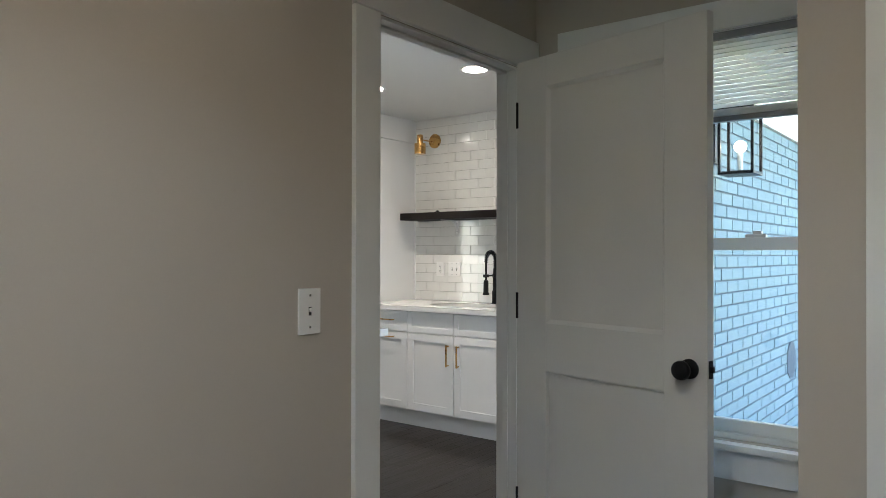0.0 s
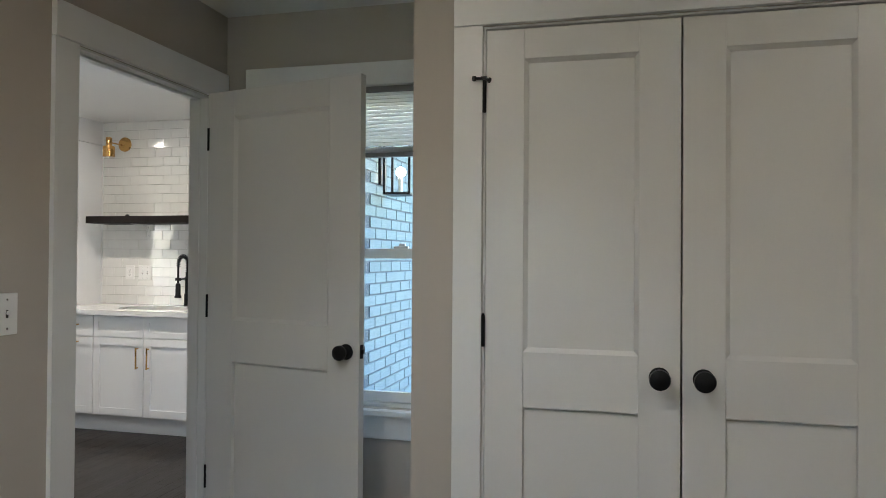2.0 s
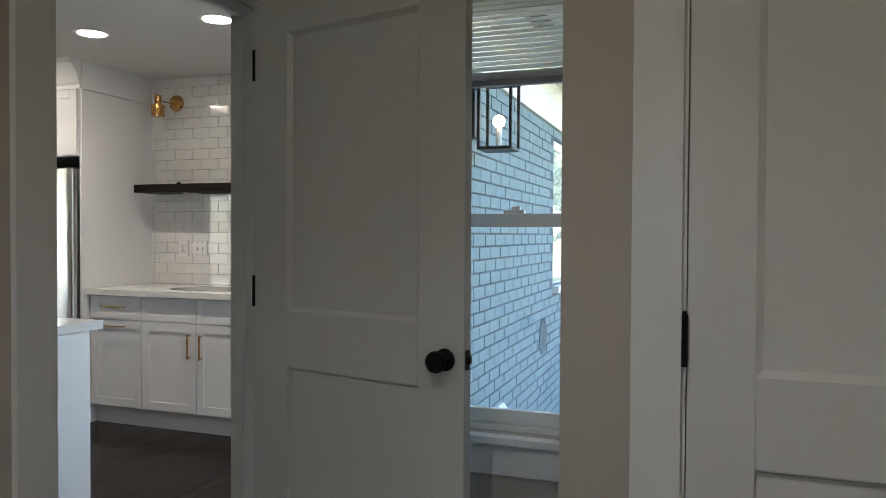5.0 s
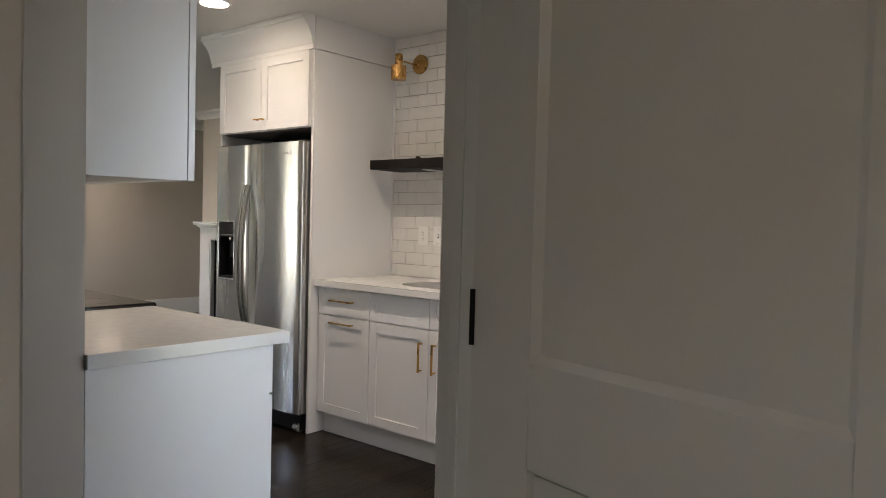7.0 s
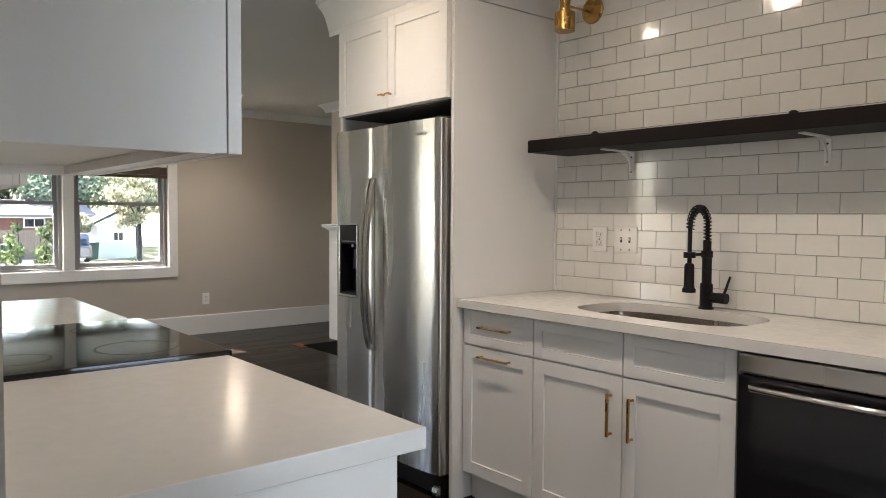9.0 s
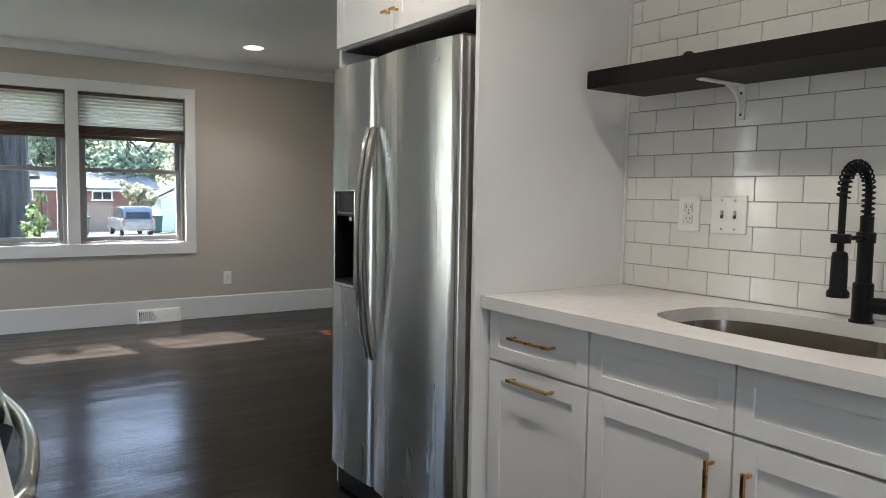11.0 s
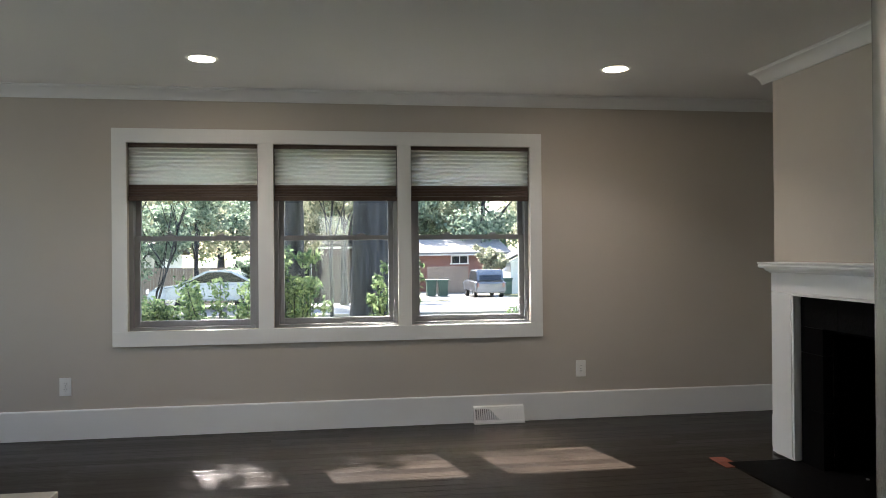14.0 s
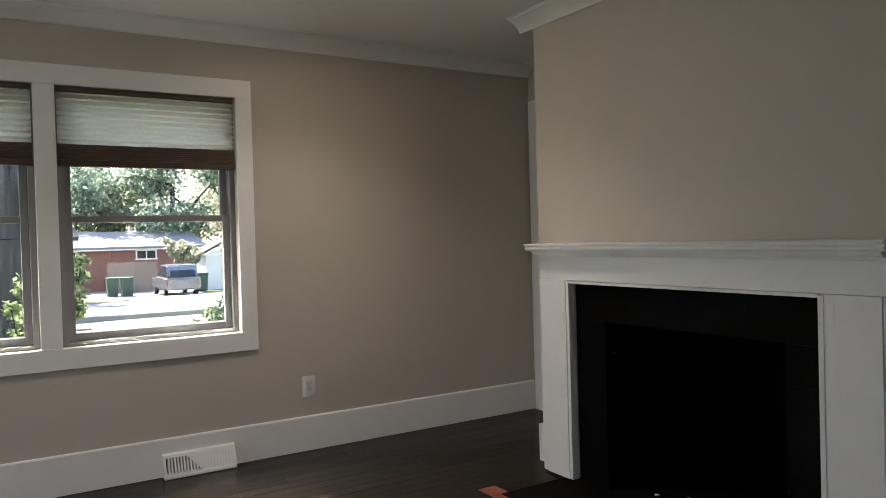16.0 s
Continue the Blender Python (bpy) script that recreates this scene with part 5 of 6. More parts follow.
def tree(x, y, r, height, crown, n, size, material, seed, label, lean=0.0, stems=1, limbs=6, shift=(0, 0)):
    """A tapered trunk with limbs and a leafy crown: crown is (z of its middle, spread, depth)."""
    t = thing("tree", label, "tree", (x, y, gz(x)))
    g = random.Random(seed)
    low = gz(x)
    bm = bmesh.new()
    cz, spread, depth = crown
    tips = []
    for k in range(stems):
        a0 = g.uniform(0, 6.28)
        bx0, by0 = (x, y) if stems == 1 else (x + 0.25 * math.cos(a0), y + 0.25 * math.sin(a0))
        pts, rad = [], []
        for i in range(9):
            u = i / 8
            off = (0 if stems == 1 else 0.9 * u)
            pts.append(Vector((bx0 + math.cos(a0) * off + lean * u + g.uniform(-1, 1) * 0.06 * u, by0 + math.sin(a0) * off + g.uniform(-1, 1) * 0.06 * u, low - 0.05 + (height + 0.05) * u)))
            rad.append(r * (1.25 if i == 0 else 1.0) * (1 - 0.55 * u))
        for i in range(8):
            cyl(bm, pts[i], pts[i + 1], rad[i], rad[i + 1], seg=14, caps=False)
        for j in range(limbs):
            s = pts[4 + j % 5]
            a = a0 + j * 2.4 + g.uniform(-0.4, 0.4)
            e = Vector((x + shift[0] + math.cos(a) * spread * 0.7, y + shift[1] + math.sin(a) * spread * 0.7, cz + g.uniform(-0.5, 0.6) * depth))
            mdl = (s + e) / 2 + Vector((0, 0, 0.3))
            cyl(bm, s, mdl, r * 0.32, r * 0.2, seg=8, caps=False)
            cyl(bm, mdl, e, r * 0.2, r * 0.06, seg=8, caps=False)
            tips.append(e)
    part("trunk", bm, BARK, t, "", True)
    blobs = [(p.x, p.y, p.z, spread * g.uniform(0.25, 0.42), 0.7) for p in tips]
    x, y = x + shift[0], y + shift[1]
    for k in range(14):
        a, q = g.uniform(0, 6.28), spread * g.uniform(0.1, 0.95)
        blobs.append((x + math.cos(a) * q, y + math.sin(a) * q, cz + depth * g.uniform(-0.8, 0.8), spread * g.uniform(0.18, 0.34), 0.75))
    leaves("crown", blobs, n, size, material, t, seed)
    return t


tree(-19.2, 4.05, 0.46, 9.0, (8.2, 3.0, 1.6), 6000, 0.16, LEAF_G, 11, "large oak with a thick grey trunk in the front yard", shift=(-2.2, 2.6))
tree(-23.0, 2.25, 0.30, 8.5, (8.6, 4.0, 2.4), 9000, 0.11, LEAF_Y, 12, "tall tree with a dark trunk near the street", limbs=9)
tree(-21.6, 3.2, 0.05, 3.6, (3.6, 1.3, 1.0), 3600, 0.07, LEAF_Y, 15, "young yellow-leaved tree between the trunks", limbs=5)
tree(-17.4, -0.45, 0.026, 2.9, (2.9, 1.6, 1.1), 6000, 0.055, LEAF_Y, 13, "slender multi-stemmed tree with thin yellow foliage", stems=5, limbs=4)
tree(-15.2, 0.1, 0.22, 5.0, (6.0, 2.0, 1.3), 2600, 0.13, LEAF_G, 14, "yard tree that dapples the sunlight", limbs=7)
for k in range(17):
    h, sp = 10 + (k * 7) % 5, 5.5 + (k * 3) % 3
    tree(-62 - (k * 5) % 9, -48 + 7.0 * k, 0.35, h * 0.55, (h * 0.42, sp, h * 0.38), 9000, 0.20, (LEAF_G, LEAF_Y, LEAF_G)[k % 3], 30 + k, "broad leafy tree behind the houses", limbs=6)
for k, (x, y, h, sp) in enumerate([(-45, -15, 8, 3.6), (-44, -6.0, 7.5, 3.4), (-43.5, 3.5, 8.5, 3.6), (-67, 12, 9, 4.5), (-58, 22, 9, 4.5), (-46, 25, 8, 4)]):
    tree(x, y, 0.25, h * 0.5, (h * 0.48, sp, h * 0.36), 8000, 0.13, (LEAF_G, LEAF_Y)[k % 2], 50 + k, "leafy tree between the houses", limbs=6)
tree(-29.5, -3.4, 0.12, 2.4, (1.7, 1.9, 1.3), 5600, 0.085, LEAF_G, 62, "round green tree by the street")
tree(-33.5, 1.6, 0.14, 3.4, (2.5, 1.9, 1.3), 5600, 0.085, LEAF_Y, 63, "leafy tree by the street")
tree(-35.0, -2.4, 0.12, 3.4, (3.7, 2.4, 1.4), 6500, 0.09, LEAF_G, 66, "dense leafy tree behind the parked sedan")
tree(-33.0, 3.6, 0.15, 3.4, (3.3, 1.8, 1.5), 5600, 0.085, LEAF_Y, 67, "yellowing leafy tree by the street")
tree(-31.5, -7.5, 0.2, 4.0, (3.8, 3.2, 2.4), 8000, 0.10, LEAF_Y, 68, "leafy tree by the street")
tree(-36.5, 4.6, 0.14, 3.6, (3.0, 1.7, 1.2), 5200, 0.085, LEAF_G, 64, "leafy tree by the street")
tree(-35.8, 12.6, 0.12, 3.0, (2.0, 1.5, 1.4), 4600, 0.085, LEAF_Y, 65, "young yellow-leaved tree by the driveway")
tree(-49.5, 13.0, 0.10, 1.9, (0.9, 1.0, 0.9), 3200, 0.09, LEAF_Y, 60, "young yellow-leaved tree beside the brick house")
tree(-35.4, -0.8, 0.12, 1.5, (0.2, 1.15, 0.9), 5200, 0.09, LEAF_G, 61, "dark rounded evergreen beside the house")


def shrub(x, y, top, wide, n, seed, label, spikes=0):
    t = thing("shrub", label, "shrub", (x, y, GZ), group="shrubs under the front windows")
    g = random.Random(seed)
    bm = bmesh.new()
    tips = []
    for k in range(9 + spikes):
        a, q = g.uniform(0, 6.28), wide * g.uniform(0.1, 0.8)
        zt = top - g.uniform(0.0, 0.35) * (top - GZ) if k < 9 else top + g.uniform(0.0, 0.25)
        e = Vector((x + math.cos(a) * q, y + math.sin(a) * q, zt))
        cyl(bm, (x + g.uniform(-0.1, 0.1), y + g.uniform(-0.1, 0.1), GZ - 0.02), e, 0.012, 0.004, seg=6, caps=False)
        tips.append(e)
    part("stems", bm, BARK, t)
    blobs = []
    for e in tips:
        for u in (0.35, 0.6, 0.82, 0.96):
            blobs.append((x + (e.x - x) * u, y + (e.y - y) * u, GZ + (e.z - GZ) * u, wide * (0.34 - 0.2 * u), 1.0))
    leaves("foliage", blobs, int(n * 1.7), 0.030, LEAF_S, t, seed)


shrub(-12.3, 1.25, 0.86, 1.0, 9000, 71, "dense green shrub under the front window")
shrub(-12.7, 0.45, 0.95, 1.0, 8000, 72, "dense green shrub under the front window")
shrub(-12.0, 2.95, 1.12, 0.62, 5200, 73, "leggy bright green shrub with upright shoots", 7)
shrub(-12.5, 2.08, 0.80, 0.85, 6000, 76, "bright green shrub under the front window", 4)
shrub(-12.2, 3.95, 1.05, 0.45, 3200, 74, "leggy bright green shrub with upright shoots", 5)
shrub(-15.5, 6.3, 0.42, 0.9, 4600, 75, "low green shrub beside the driveway")


def wheel(parent, x, y, r, axis, wide=0.2):
    """A tyre with its rim, standing on the road."""
    z = gz(x) + 0.03 + r
    d = Vector((0, wide / 2, 0)) if axis == "y" else Vector((wide / 2, 0, 0))
    c = Vector((x, y, z))
    m = Matrix.Translation(c) @ d.to_track_quat("Z", "Y").to_matrix().to_4x4()
    bm = bmesh.new()
    lathe(bm, [(r * 0.62, -wide / 2), (r * 0.94, -wide / 2), (r, -wide * 0.38), (r, wide * 0.38), (r * 0.94, wide / 2), (r * 0.62, wide / 2)], m, 24)
    w = part("wheel", bm, TYRE, parent, "", True)
    bm = bmesh.new()
    lathe(bm, [(r * 0.6, -wide * 0.52), (r * 0.5, -wide * 0.54), (r * 0.1, -wide * 0.5), (r * 0.1, wide * 0.5), (r * 0.5, wide * 0.54), (r * 0.6, wide * 0.52)], m, 20)
    part("rim", bm, CHROME, w, "", True)


def car(name, cx, cy, axis, sgn, length, wide, high, paint, label, suv=False):
    """A parked car: its side outline pushed across its width, with glass, wheels, lights and bumpers."""
    t = thing(name, label, "car", (cx, cy, gz(cx) + 0.03))
    h = high
    L = length / 2
    if suv:
        body = [(-L, 0.35), (-L, 0.95), (-L + 0.12, 1.02), (L * 0.42, 1.05), (L * 0.95, 0.92), (L, 0.6), (L, 0.35)]
        cab = [(-L + 0.06, 1.0), (-L + 0.3, h - 0.04), (-L + 0.45, h), (L * 0.05, h), (L * 0.46, 1.03)]
    else:
        body = [(-L, 0.32), (-L, 0.75), (-L + 0.1, 0.93), (-L * 0.62, 0.98), (L * 0.45, 0.95), (L * 0.88, 0.80), (L, 0.58), (L, 0.32)]
        cab = [(-L * 0.72, 0.96), (-L * 0.36, h - 0.04), (-L * 0.15, h), (L * 0.08, h - 0.02), (L * 0.50, 0.94)]
    z0 = gz(cx) + 0.03

    def solid(poly, w, bev):
        bm = bmesh.new()
        if axis == "y":
            prism(bm, [(cy + sgn * u, z0 + v) for u, v in poly], "x", cx - w / 2, cx + w / 2)
        else:
            prism(bm, [(cx + sgn * u, z0 + v) for u, v in poly], "y", cy - w / 2, cy + w / 2)
        bmesh.ops.recalc_face_normals(bm, faces=bm.faces)
        bmesh.ops.bevel(bm, geom=list(bm.edges), offset=bev, segments=3, affect="EDGES")
        return bm
    part("body", solid(body, wide, 0.07), paint, t, "", True)
    part("cabin", solid(cab, wide - 0.22, 0.06), paint, t, "", True)
    mid = sum(u for u, _ in cab) / len(cab)
    lo = min(v for _, v in cab)
    side = [(mid + (u - mid) * 0.86, lo + 0.04 + (v - lo) * 0.82) for u, v in cab]
    part("side_glass", solid(side, wide - 0.20, 0.02), CARGLASS, t, "dark side windows")
    ends = [(mid + (u - mid) * 1.012, lo + 0.05 + (v - lo) * 0.80) for u, v in cab]
    part("screen_glass", solid(ends, wide - 0.48, 0.02), CARGLASS, t, "dark front and rear screens")
    for u in (-L * 0.62, L * 0.62):
        for s in (-1, 1):
            if axis == "y":
                wheel(t, cx + s * (wide / 2 - 0.11), cy + sgn * u, 0.33 if not suv else 0.36, "x")
            else:
                wheel(t, cx + sgn * u, cy + s * (wide / 2 - 0.11), 0.33 if not suv else 0.36, "y")
    for u, m in ((-L - 0.004, RBRICK), (L + 0.004, PLATE)):
        for s in (-1, 1):
            bm = bmesh.new()
            c = s * (wide / 2 - 0.22)
            if axis == "y":
                bx(bm, cx + c - 0.16, cx + c + 0.16, cy + sgn * u - 0.02, cy + sgn * u + 0.02, z0 + 0.6, z0 + 0.76, 0.01)
            else:
                bx(bm, cx + sgn * u - 0.02, cx + sgn * u + 0.02, cy + s * (wide / 2 - 0.14) - 0.06, cy + s * (wide / 2 - 0.14) + 0.06, z0 + 0.68, z0 + 0.93, 0.01)
            part("headlight" if u > 0 else "tail_light", bm, m, t)


car("sedan", -32.6, -1.3, "y", -1, 4.5, 1.78, 1.44, SILVER, "silver sedan parked along the street")
car("suv", -46.5, 11.9, "x", -1, 4.2, 1.75, 1.66, GOLDCAR, "grey sport utility car on the driveway", suv=True)


def house(x0, x1, y0, y1, high, wallm, ridge, label, axis="y", windows=(), over=0.4, roofm=ROOF):
    """A low house facing +x with a gabled roof: windows are (y0, y1, z0, z1) on its front."""
    t = thing("house", label, "house", ((x0 + x1) / 2, (y0 + y1) / 2, gz(x1)))
    low = gz(x1)
    part("wall", boxes((x0, x1, y0, y1, low - 0.3, low + high)), wallm, t)
    bm = bmesh.new()
    zt = low + high
    if axis == "y":
        m = (x0 + x1) / 2
        prism(bm, [(x0 - over, zt), (m, zt + ridge), (x1 + over, zt), (x1 + over, zt + 0.15), (m, zt + ridge + 0.17), (x0 - over, zt + 0.15)], "y", y0 - over, y1 + over)
    else:
        m = (y0 + y1) / 2
        prism(bm, [(y0 - over, zt), (m, zt + ridge), (y1 + over, zt), (y1 + over, zt + 0.15), (m, zt + ridge + 0.17), (y0 - over, zt + 0.15)], "x", x0 - over, x1 + over)
    part("roof", bm, roofm, t)
    bm = bmesh.new()
    if axis == "y":
        for yy in (y0, y1 - 0.1):
            prism(bm, [(x0, zt - 0.001), (x1, zt - 0.001), ((x0 + x1) / 2, zt + ridge - 0.02)], "y", yy, yy + 0.1)
    else:
        prism(bm, [(y0, zt - 0.001), (y1, zt - 0.001), ((y0 + y1) / 2, zt + ridge - 0.02)], "x", x1 - 0.1, x1)
    part("gable", bm, wallm, t)
    part("fascia", boxes((x1 + over - 0.04, x1 + over, y0 - over, y1 + over, zt - 0.07, zt + 0.02)), SOFFIT, t, "white fascia board")
    for a, b, c, d in windows:
        w = part("window", boxes((x1 - 0.02, x1 + 0.05, a, a + 0.09, c, d), (x1 - 0.02, x1 + 0.05, b - 0.09, b, c, d), (x1 - 0.02, x1 + 0.05, a, b, d - 0.09, d), (x1 - 0.02, x1 + 0.06, a - 0.05, b + 0.05, c, c + 0.09), (x1 - 0.02, x1 + 0.045, (a + b) / 2 - 0.03, (a + b) / 2 + 0.03, c + 0.09, d - 0.09)), SOFFIT, t)
        part("pane", boxes((x1 - 0.01, x1 + 0.02, a + 0.08, b - 0.08, c + 0.08, d - 0.08)), CARGLASS, w)
    return t


house(-63, -54, 4.5, 15.0, 2.55, RBRICK, 1.0, "red brick ranch house with a gabled roof paled for sunlight across the street", windows=((11.1, 12.35, 0.40, 1.05), (6.6, 7.8, 0.40, 1.05)), roofm=SUNLIT_ROOF)
house(-45, -37.0, 0.4, 6.0, 2.5, DARKSIDE, 1.1, "dark brown house across the street", windows=((4.2, 5.4, -0.1, 0.9), (1.2, 2.2, -0.1, 0.9)))
house(-52, -43, -20.0, -6.4, 2.5, SIDING, 1.2, "pale sided house across the street", windows=((-17.5, -16, -0.2, 0.8), (-11, -9.5, -0.2, 0.8), (-8.6, -7.4, -0.2, 0.8)))
house(-52, -49.6, 14.3, 16.6, 2.1, SIDING, 0.7, "small white garden shed", axis="x", windows=((15.2, 15.9, -0.4, 0.25),), over=0.2)
fe = thing("fence", "weathered wooden privacy fence beside the brick house", "fence", (-51, 10.4, gz(-51)))
part("rails", boxes((-51.02, -50.98, 9.1, 11.8, gz(-51) + 0.35, gz(-51) + 0.45), (-51.02, -50.98, 9.1, 11.8, gz(-51) + 1.35, gz(-51) + 1.45)), FENCE, fe)
for k in range(18):
    part("board", boxes((-50.978, -50.955, 9.1 + 0.15 * k, 9.24 + 0.15 * k, gz(-51) + 0.03, gz(-51) + 1.78)), FENCE, fe)
fe2 = thing("fence", "weathered wooden fence beside the pale house", "fence", (-40, -3.5, gz(-40)))
part("rails", boxes((-40.04, -40.0, -6.0, -1.0, gz(-40) + 0.35, gz(-40) + 0.45), (-40.04, -40.0, -6.0, -1.0, gz(-40) + 1.35, gz(-40) + 1.45)), FENCE, fe2)
for k in range(33):
    part("board", boxes((-39.998, -39.975, -6.0 + 0.15 * k, -5.86 + 0.15 * k, gz(-40) + 0.03, gz(-40) + 1.75)), FENCE, fe2)
for x, y in ((-48.0, 8.95), (-47.8, 9.65), (-49.0, 13.9)):
    b = thing("wheeled_bin", "dark green wheeled rubbish bin by the driveway", "bin", (x, y, gz(x)), group="rubbish bins")
    bm = bmesh.new()
    prism(bm, [(y - 0.24, gz(x) + 0.05), (y + 0.24, gz(x) + 0.05), (y + 0.30, gz(x) + 0.98), (y - 0.30, gz(x) + 0.98)], "x", x - 0.28, x + 0.28)
    part("body", bm, BINM, b)
    part("lid", boxes((x - 0.32, x + 0.33, y - 0.33, y + 0.33, gz(x) + 0.982, gz(x) + 1.05), bev=0.02), BINM, b)
    bm = bmesh.new()
    cyl(bm, (x - 0.24, y - 0.27, gz(x) + 0.12), (x - 0.24, y + 0.27, gz(x) + 0.12), 0.12, seg=14)
    part("wheels", bm, TYRE, b)

# ---- outside, at the back: brick wing, deck ----
BX = -1.262
structure("brick_joints", boxes(*[(-1.30, BX - 0.006, a, b, c, d) for a, b, c, d in ((3.66, 6.05, -0.8, 2.42), (6.05, 7.0, -0.8, 0.9), (6.05, 7.0, 2.03, 2.42), (7.0, 9.55, -0.8, 2.42), (9.55, 10.4, -0.8, 0.55), (9.55, 10.4, 2.03, 2.42), (10.4, 13.9, -0.8, 2.42))], (-1.30, BX - 0.006, 2.952, 3.66, -0.8, -0.02), (-1.30, BX - 0.006, 2.952, 3.66, 2.06, 2.42)), PMORTAR, "painted mortar of the brick wing")
structure("frieze_board", boxes((BX - 0.005, BX + 0.022, 2.955, 13.9, 2.11, 2.428)), SOFFIT, "deep white frieze board under the eave", "trim")
structure("gutter", boxes((-0.72, -0.60, 3.0, 14.3, 2.46, 2.58), (-0.735, -0.719, 3.0, 14.3, 2.42, 2.58), bev=0.01), SOFFIT, "white gutter along the eave", "gutter")
structure("soffit_vents", boxes(*[(-1.06, -0.95, y, y + 0.28, 2.424, 2.429) for y in (4.2, 6.6, 9.0, 11.4)]), PMORTAR, "grey soffit vents", "vent")
for i, (a, b, c, d) in enumerate(((6.05, 7.0, 0.9, 2.03), (9.55, 10.4, 0.55, 2.03))):
    w = thing("window_%d" % (5 + i), "white window in the painted brick wing", "window", (BX, (a + b) / 2, c), kind="structure")
    wx = -1.298
    part("window_frame", boxes((wx, wx + 0.014, a + 0.002, a + 0.07, c, d), (wx, wx + 0.014, b - 0.07, b - 0.002, c, d), (wx, wx + 0.014, a + 0.07, b - 0.07, d - 0.07, d - 0.002), (wx, wx + 0.013, a + 0.07, b - 0.07, (c + d) / 2 - 0.025, (c + d) / 2 + 0.025)), SOFFIT, w)
    part("window_sill", boxes((wx, BX + 0.05, a - 0.04, b + 0.04, c - 0.055, c - 0.001), bev=0.004), SOFFIT, w)
    part("blind", boxes((wx, wx + 0.003, a + 0.07, b - 0.07, c, d - 0.07)), SIDING, w, "closed pale blind")
    gp = part("pane", boxes((wx + 0.006, wx + 0.009, a + 0.07, b - 0.07, c, d - 0.07)), GLASS, w)
    gp.visible_shadow = False
bm = bmesh.new()
sweep(bm, [(-0.66, 13.85, 2.47), (-0.66, 13.85, 2.36), (-0.80, 13.85, 2.27), (-1.10, 13.85, 2.19), (-1.20, 13.85, 2.08), (-1.20, 13.85, 1.0), (-1.20, 13.85, -0.78)], ring(0.045, 10), up=(0, 1, 0))
single("downspout", bm, SOFFIT, "white downspout at the far corner of the brick wing", "downspout", smooth=True)
lan = thing("porch_lantern", "square black-framed wall lantern with clear glass, lit", "lantern", (BX, 3.97, 1.92))
part("backplate", boxes((BX + 0.001, BX + 0.02, 3.92, 4.02, 1.77, 2.01), bev=0.002), BLACKM, lan)
lx, ly = BX + 0.13, 3.97
part("frame", boxes(*[(lx + a - 0.007, lx + a + 0.007, ly + b - 0.007, ly + b + 0.007, 1.72, 2.03) for a in (-0.08, 0.08) for b in (-0.08, 0.08)],
                    (lx - 0.09, lx + 0.09, ly - 0.09, ly + 0.09, 2.03, 2.045), (lx - 0.087, lx + 0.087, ly - 0.087, ly + 0.087, 1.705, 1.72), (BX + 0.02, lx, ly - 0.012, ly + 0.012, 2.045, 2.065)), BLACKM, lan)
bm = bmesh.new()
cyl(bm, (lx, ly, 1.722), (lx, ly, 1.82), 0.014, seg=12)
part("socket", bm, SOFFIT, lan)
bm = bmesh.new()
bmesh.ops.create_uvsphere(bm, u_segments=14, v_segments=10, radius=0.03, matrix=Matrix.Translation((lx, ly, 1.85)))
part("bulb", bm, BULB, lan, "glowing bulb", True)
bm = boxes((BX, BX + 0.07, 7.1, 7.28, -0.10, 0.12), bev=0.006)
cyl(bm, (BX + 0.03, 7.19, -0.10), (BX + 0.03, 7.19, -0.30), 0.015, seg=10)
single("meter_box", bm, PLATE, "small grey utility box on the painted brick", "utility box")
bm = bmesh.new()
prism(bm, [(BX + 0.001, 0.18), (BX + 0.10, 0.18), (BX + 0.10, 0.22), (BX + 0.02, 0.33), (BX + 0.001, 0.33)], "y", 4.35, 4.52)
single("dryer_vent", bm, SOFFIT, "white dryer vent hood on the painted brick", "vent")
bm = bmesh.new()
cyl(bm, (BX - 0.003, 5.67, 0.56), (BX + 0.006, 5.67, 0.56), 0.13, seg=24)
single("brick_patch", bm, PMORTAR, "round grey cover plate on the brick", "cover plate")
DZ = -0.28
dk = thing("deck", "weathered cedar deck along the brick wing", "deck", (0, 5.8, DZ), kind="structure")
part("joists", boxes((BX + 0.01, 2.4, 3.0, 8.9, GZ, DZ - 0.03)), PMORTAR, dk)
bm = boxes((BX + 0.012, 2.4, 0, 0.138, -0.028, 0.0), bev=0.003)
_board = mesh_of("deck_board", bm, DECK)
for k in range(41):
    o = new("deck_board", _board)
    o.parent = dk
    o.location = (0, 3.0 + k * 0.144 - 5.8, 0)
rl = thing("deck_railing", "cedar deck railing with flat horizontal rails", "railing", (-0.4, 8.75, DZ))
for x in (-1.19, 0.2, 1.6):
    part("post", boxes((x - 0.045, x + 0.045, 8.70, 8.79, DZ, DZ + 0.95), bev=0.004), RAILW, rl)
for k in range(4):
    part("rail", boxes((-1.23, 2.0, 8.668, 8.70, DZ + 0.10 + 0.24 * k, DZ + 0.20 + 0.24 * k), bev=0.003), RAILW, rl)
rng = random.Random(8)
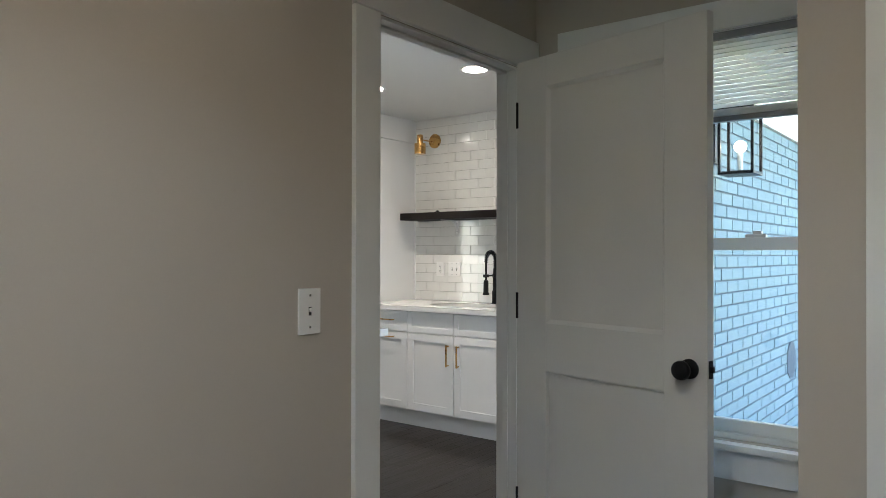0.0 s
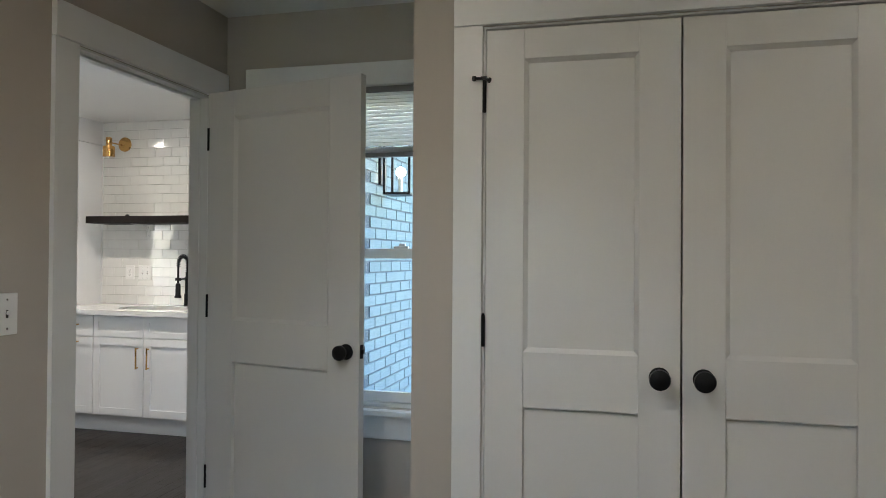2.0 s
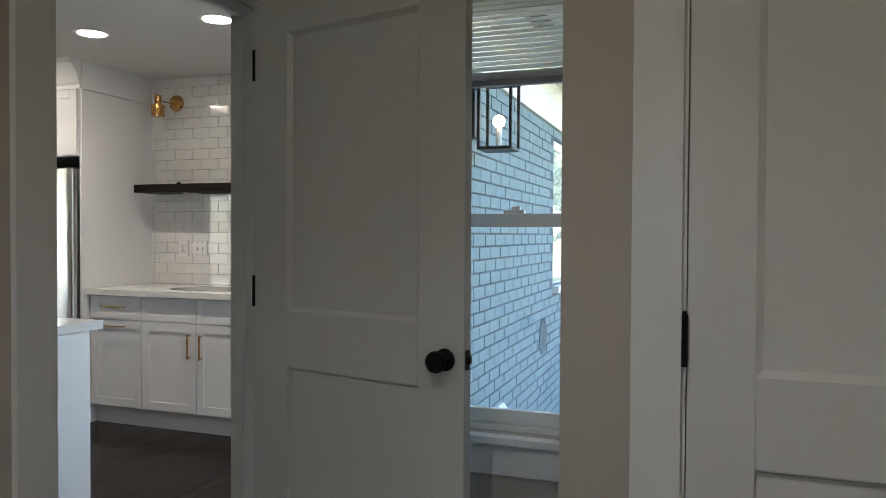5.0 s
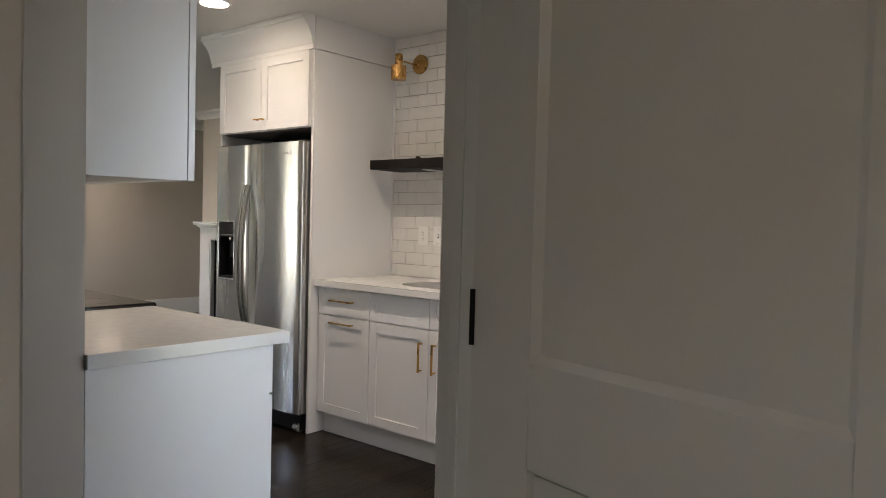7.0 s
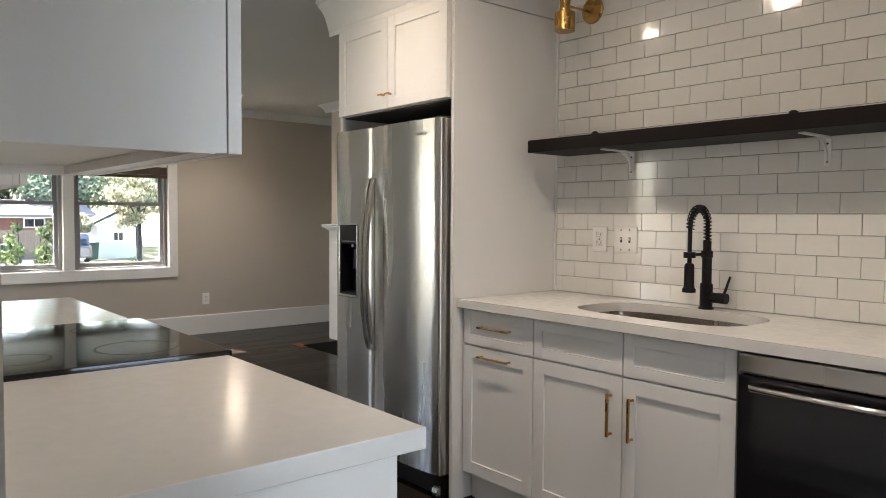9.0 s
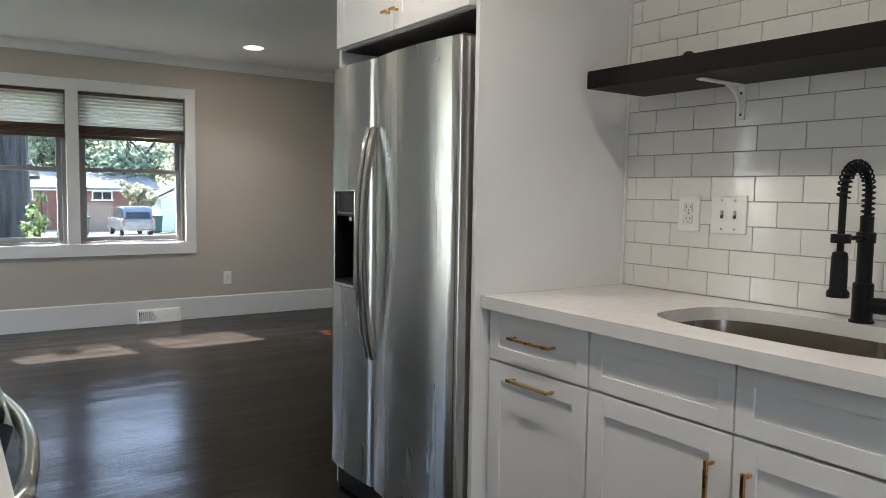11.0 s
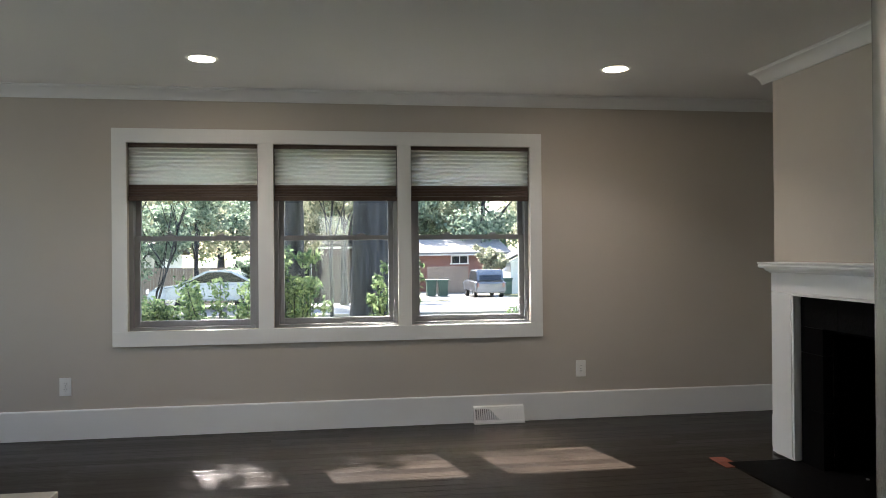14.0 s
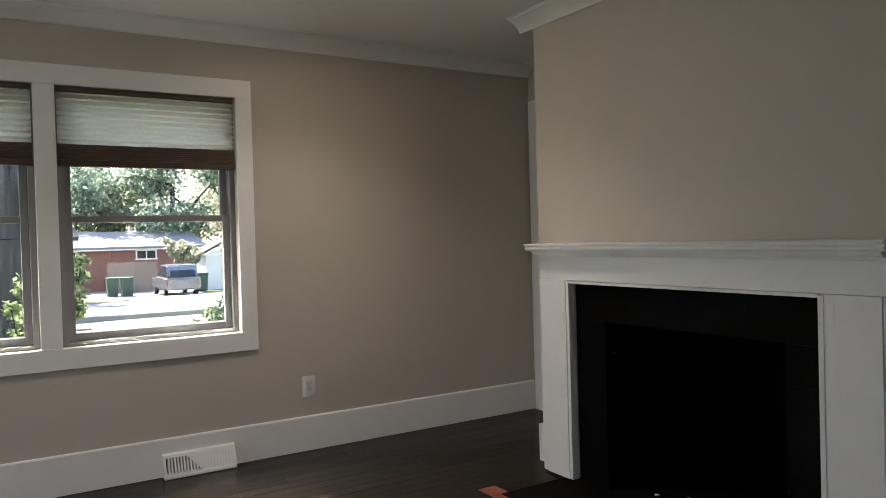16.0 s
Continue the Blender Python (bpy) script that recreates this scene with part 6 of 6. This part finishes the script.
for k in range(16):
    bm = bmesh.new()
    x, y = BX + 0.04 + rng.expovariate(7), 4.6 + rng.uniform(0, 3.9)
    bmesh.ops.create_circle(bm, cap_ends=True, segments=7, radius=0.03, matrix=Matrix.LocRotScale((x, y, DZ + 0.008), Euler((rng.uniform(-0.4, 0.4), rng.uniform(-0.4, 0.4), rng.uniform(0, 6))), (1.3, 0.7, 1)))
    bmesh.ops.solidify(bm, geom=list(bm.faces), thickness=0.002)
    single("fallen_leaf", bm, LEAF_D, "dry brown leaf on the deck", "leaf", group="leaves on the deck")
tree(2.5, 22.0, 0.25, 6.0, (4.0, 4.5, 3.4), 6000, 0.2, LEAF_G, 80, "leafy green tree behind the deck")
tree(-4.0, 30.0, 0.3, 7.0, (5.0, 5.5, 4.0), 6000, 0.25, LEAF_Y, 81, "leafy tree in the back yard")

# painted bricks of the wing: 0.203 by 0.068 with 10 mm joints
bm = boxes((0, 0.0075, -0.0965, 0.0965, -0.029, 0.029), bev=0.002)
_brick = mesh_of("brick", bm, PBRICK)
half = boxes((0, 0.0075, -0.045, 0.045, -0.029, 0.029), bev=0.002)
wing = thing("brick_wing", "painted grey brick face of the house wing", "wall", (BX, 3.0, 0), kind="structure")
rest = bmesh.new()
rng = random.Random(3)
count = 0
for r in range(43):
    z = -0.77 + r * 0.0677
    for c in range(54):
        y = 3.07 + c * 0.203 + (0.1015 if r % 2 else 0)
        if z > 2.08 or (y < 3.76 and z > -0.06) or any(a - 0.1 < y < b + 0.1 and cc - 0.05 < z < d + 0.03 for a, b, cc, d in ((6.05, 7.0, 0.9, 2.03), (9.55, 10.4, 0.55, 2.03))):
            continue
        x = BX - 0.007 + rng.uniform(-0.001, 0.0015)
        if 3.9 < y < 6.2 and 0.25 < z < 2.1 and count < 300:
            o = new("brick", _brick)
            o.parent = wing
            o.location = (x - BX, y - 3.0, z)
            count += 1
        else:
            bx(rest, x, x + 0.0075, y - 0.0965, y + 0.0965, z - 0.029, z + 0.029)
rest_ob = part("bricks_beyond", rest, PBRICK, wing)
rest_ob["kind"] = "stuff"

# ---- white wall tiles: 0.152 by 0.0765 in running bond ----
tw = thing("wall_tiles", "glossy white subway tiles in running bond", "tiles", (-2.8, 4.925, 0.914), kind="structure")
_tiles = {}
tile_rest = bmesh.new()
rng = random.Random(5)
count = 0
X0, X1 = -4.078, -1.452
for r in range(20):
    z0 = 0.9155 + r * 0.0765
    z1 = min(z0 + 0.0745, 2.438)
    ph = -3.723 if r % 2 == 0 else -3.799
    k0 = math.floor((X0 - ph) / 0.152)
    for k in range(k0, k0 + 20):
        a, b = max(ph + k * 0.152 + 0.001, X0), min(ph + (k + 1) * 0.152 - 0.001, X1)
        if b - a < 0.012:
            continue
        tilt = rng.uniform(-0.0004, 0.0006)
        if a < -2.25 and count < 300:
            key = (round(b - a, 3), round(z1 - z0, 3))
            if key not in _tiles:
                w2, h2 = (b - a) / 2, (z1 - z0) / 2
                _tiles[key] = mesh_of("tile", boxes((-w2, w2, 0, 0.009, -h2, h2), bev=0.0015), TILE)
            o = new("tile", _tiles[key])
            o.parent = tw
            o.location = ((a + b) / 2 + 2.8, 4.9155 + tilt - 4.925, (z0 + z1) / 2 - 0.914)
            o.rotation_euler = (rng.uniform(-0.004, 0.004), 0, rng.uniform(-0.003, 0.003))
            count += 1
        else:
            bx(tile_rest, a, b, 4.9155, 4.9245, z0, z1)
tr = part("tiles_beyond", tile_rest, TILE, tw)
tr["kind"] = "stuff"
single("tile_edge_strip", boxes((-4.0795, -4.068, 4.905, 4.9145, 0.9145, 2.43), bev=0.002), TRIM, "white edge strip beside the tiles", "trim", "structure")

# ---- strip floor: boards 0.083 wide, laid along y ----
fl = thing("floor_boards", "dark walnut-stained strip floor with a satin finish", "floor", (0, 0, 0), kind="structure")
_boards = {}
verts, faces = [], []
rng = random.Random(9)
W = 0.083
count = 0
x = -9.30
while x < 2.6:
    xm = x + W / 2
    if xm < -5.05:
        lo, hi = -0.5, 6.9
    elif xm < -2.70:
        lo, hi = 2.3, 4.92
    elif xm < -1.74:
        lo, hi = -1.0, 4.92
    elif xm < -1.62:
        lo, hi = 1.785, 2.632
    else:
        lo, hi = -3.0, 2.77
    y = lo - rng.uniform(0, 1.0)
    while y < hi:
        ln = rng.choice((0.6, 0.8, 0.95, 1.1, 1.3, 1.5))
        a, b = max(y, lo), min(y + ln - 0.0012, hi)
        y += ln
        if b - a < 0.02:
            continue
        top = rng.uniform(-0.0006, 0.0)
        near = (-8.8 < xm < -5.05 and a > 1.8 and b < 6.4) or (-4.1 < xm < -1.75 and 2.7 < a < 4.3)
        if near and count < 300:
            key = round(b - a, 2)
            if key not in _boards:
                _boards[key] = mesh_of("board", boxes((-W / 2 + 0.0006, W / 2 - 0.0006, -key / 2, key / 2, -0.0135, 0), bev=0.0009), PLANK)
            o = new("board", _boards[key])
            o.parent = fl
            o.location = (xm, (a + b) / 2, top)
            count += 1
        else:
            n = len(verts)
            p0, p1 = x + 0.0006, x + W - 0.0006
            verts += [(p0, a, top), (p1, a, top), (p1, b, top), (p0, b, top), (p0, a, -0.0135), (p1, a, -0.0135), (p1, b, -0.0135), (p0, b, -0.0135)]
            faces += [(n, n + 1, n + 2, n + 3), (n, n + 4, n + 5, n + 1), (n + 1, n + 5, n + 6, n + 2), (n + 2, n + 6, n + 7, n + 3), (n + 3, n + 7, n + 4, n)]
    x += W
me = bpy.data.meshes.new("boards_beyond")
me.from_pydata(verts, [], faces)
me.materials.append(PLANKS)
o = new("boards_beyond", me)
o.parent = fl
o["kind"] = "stuff"
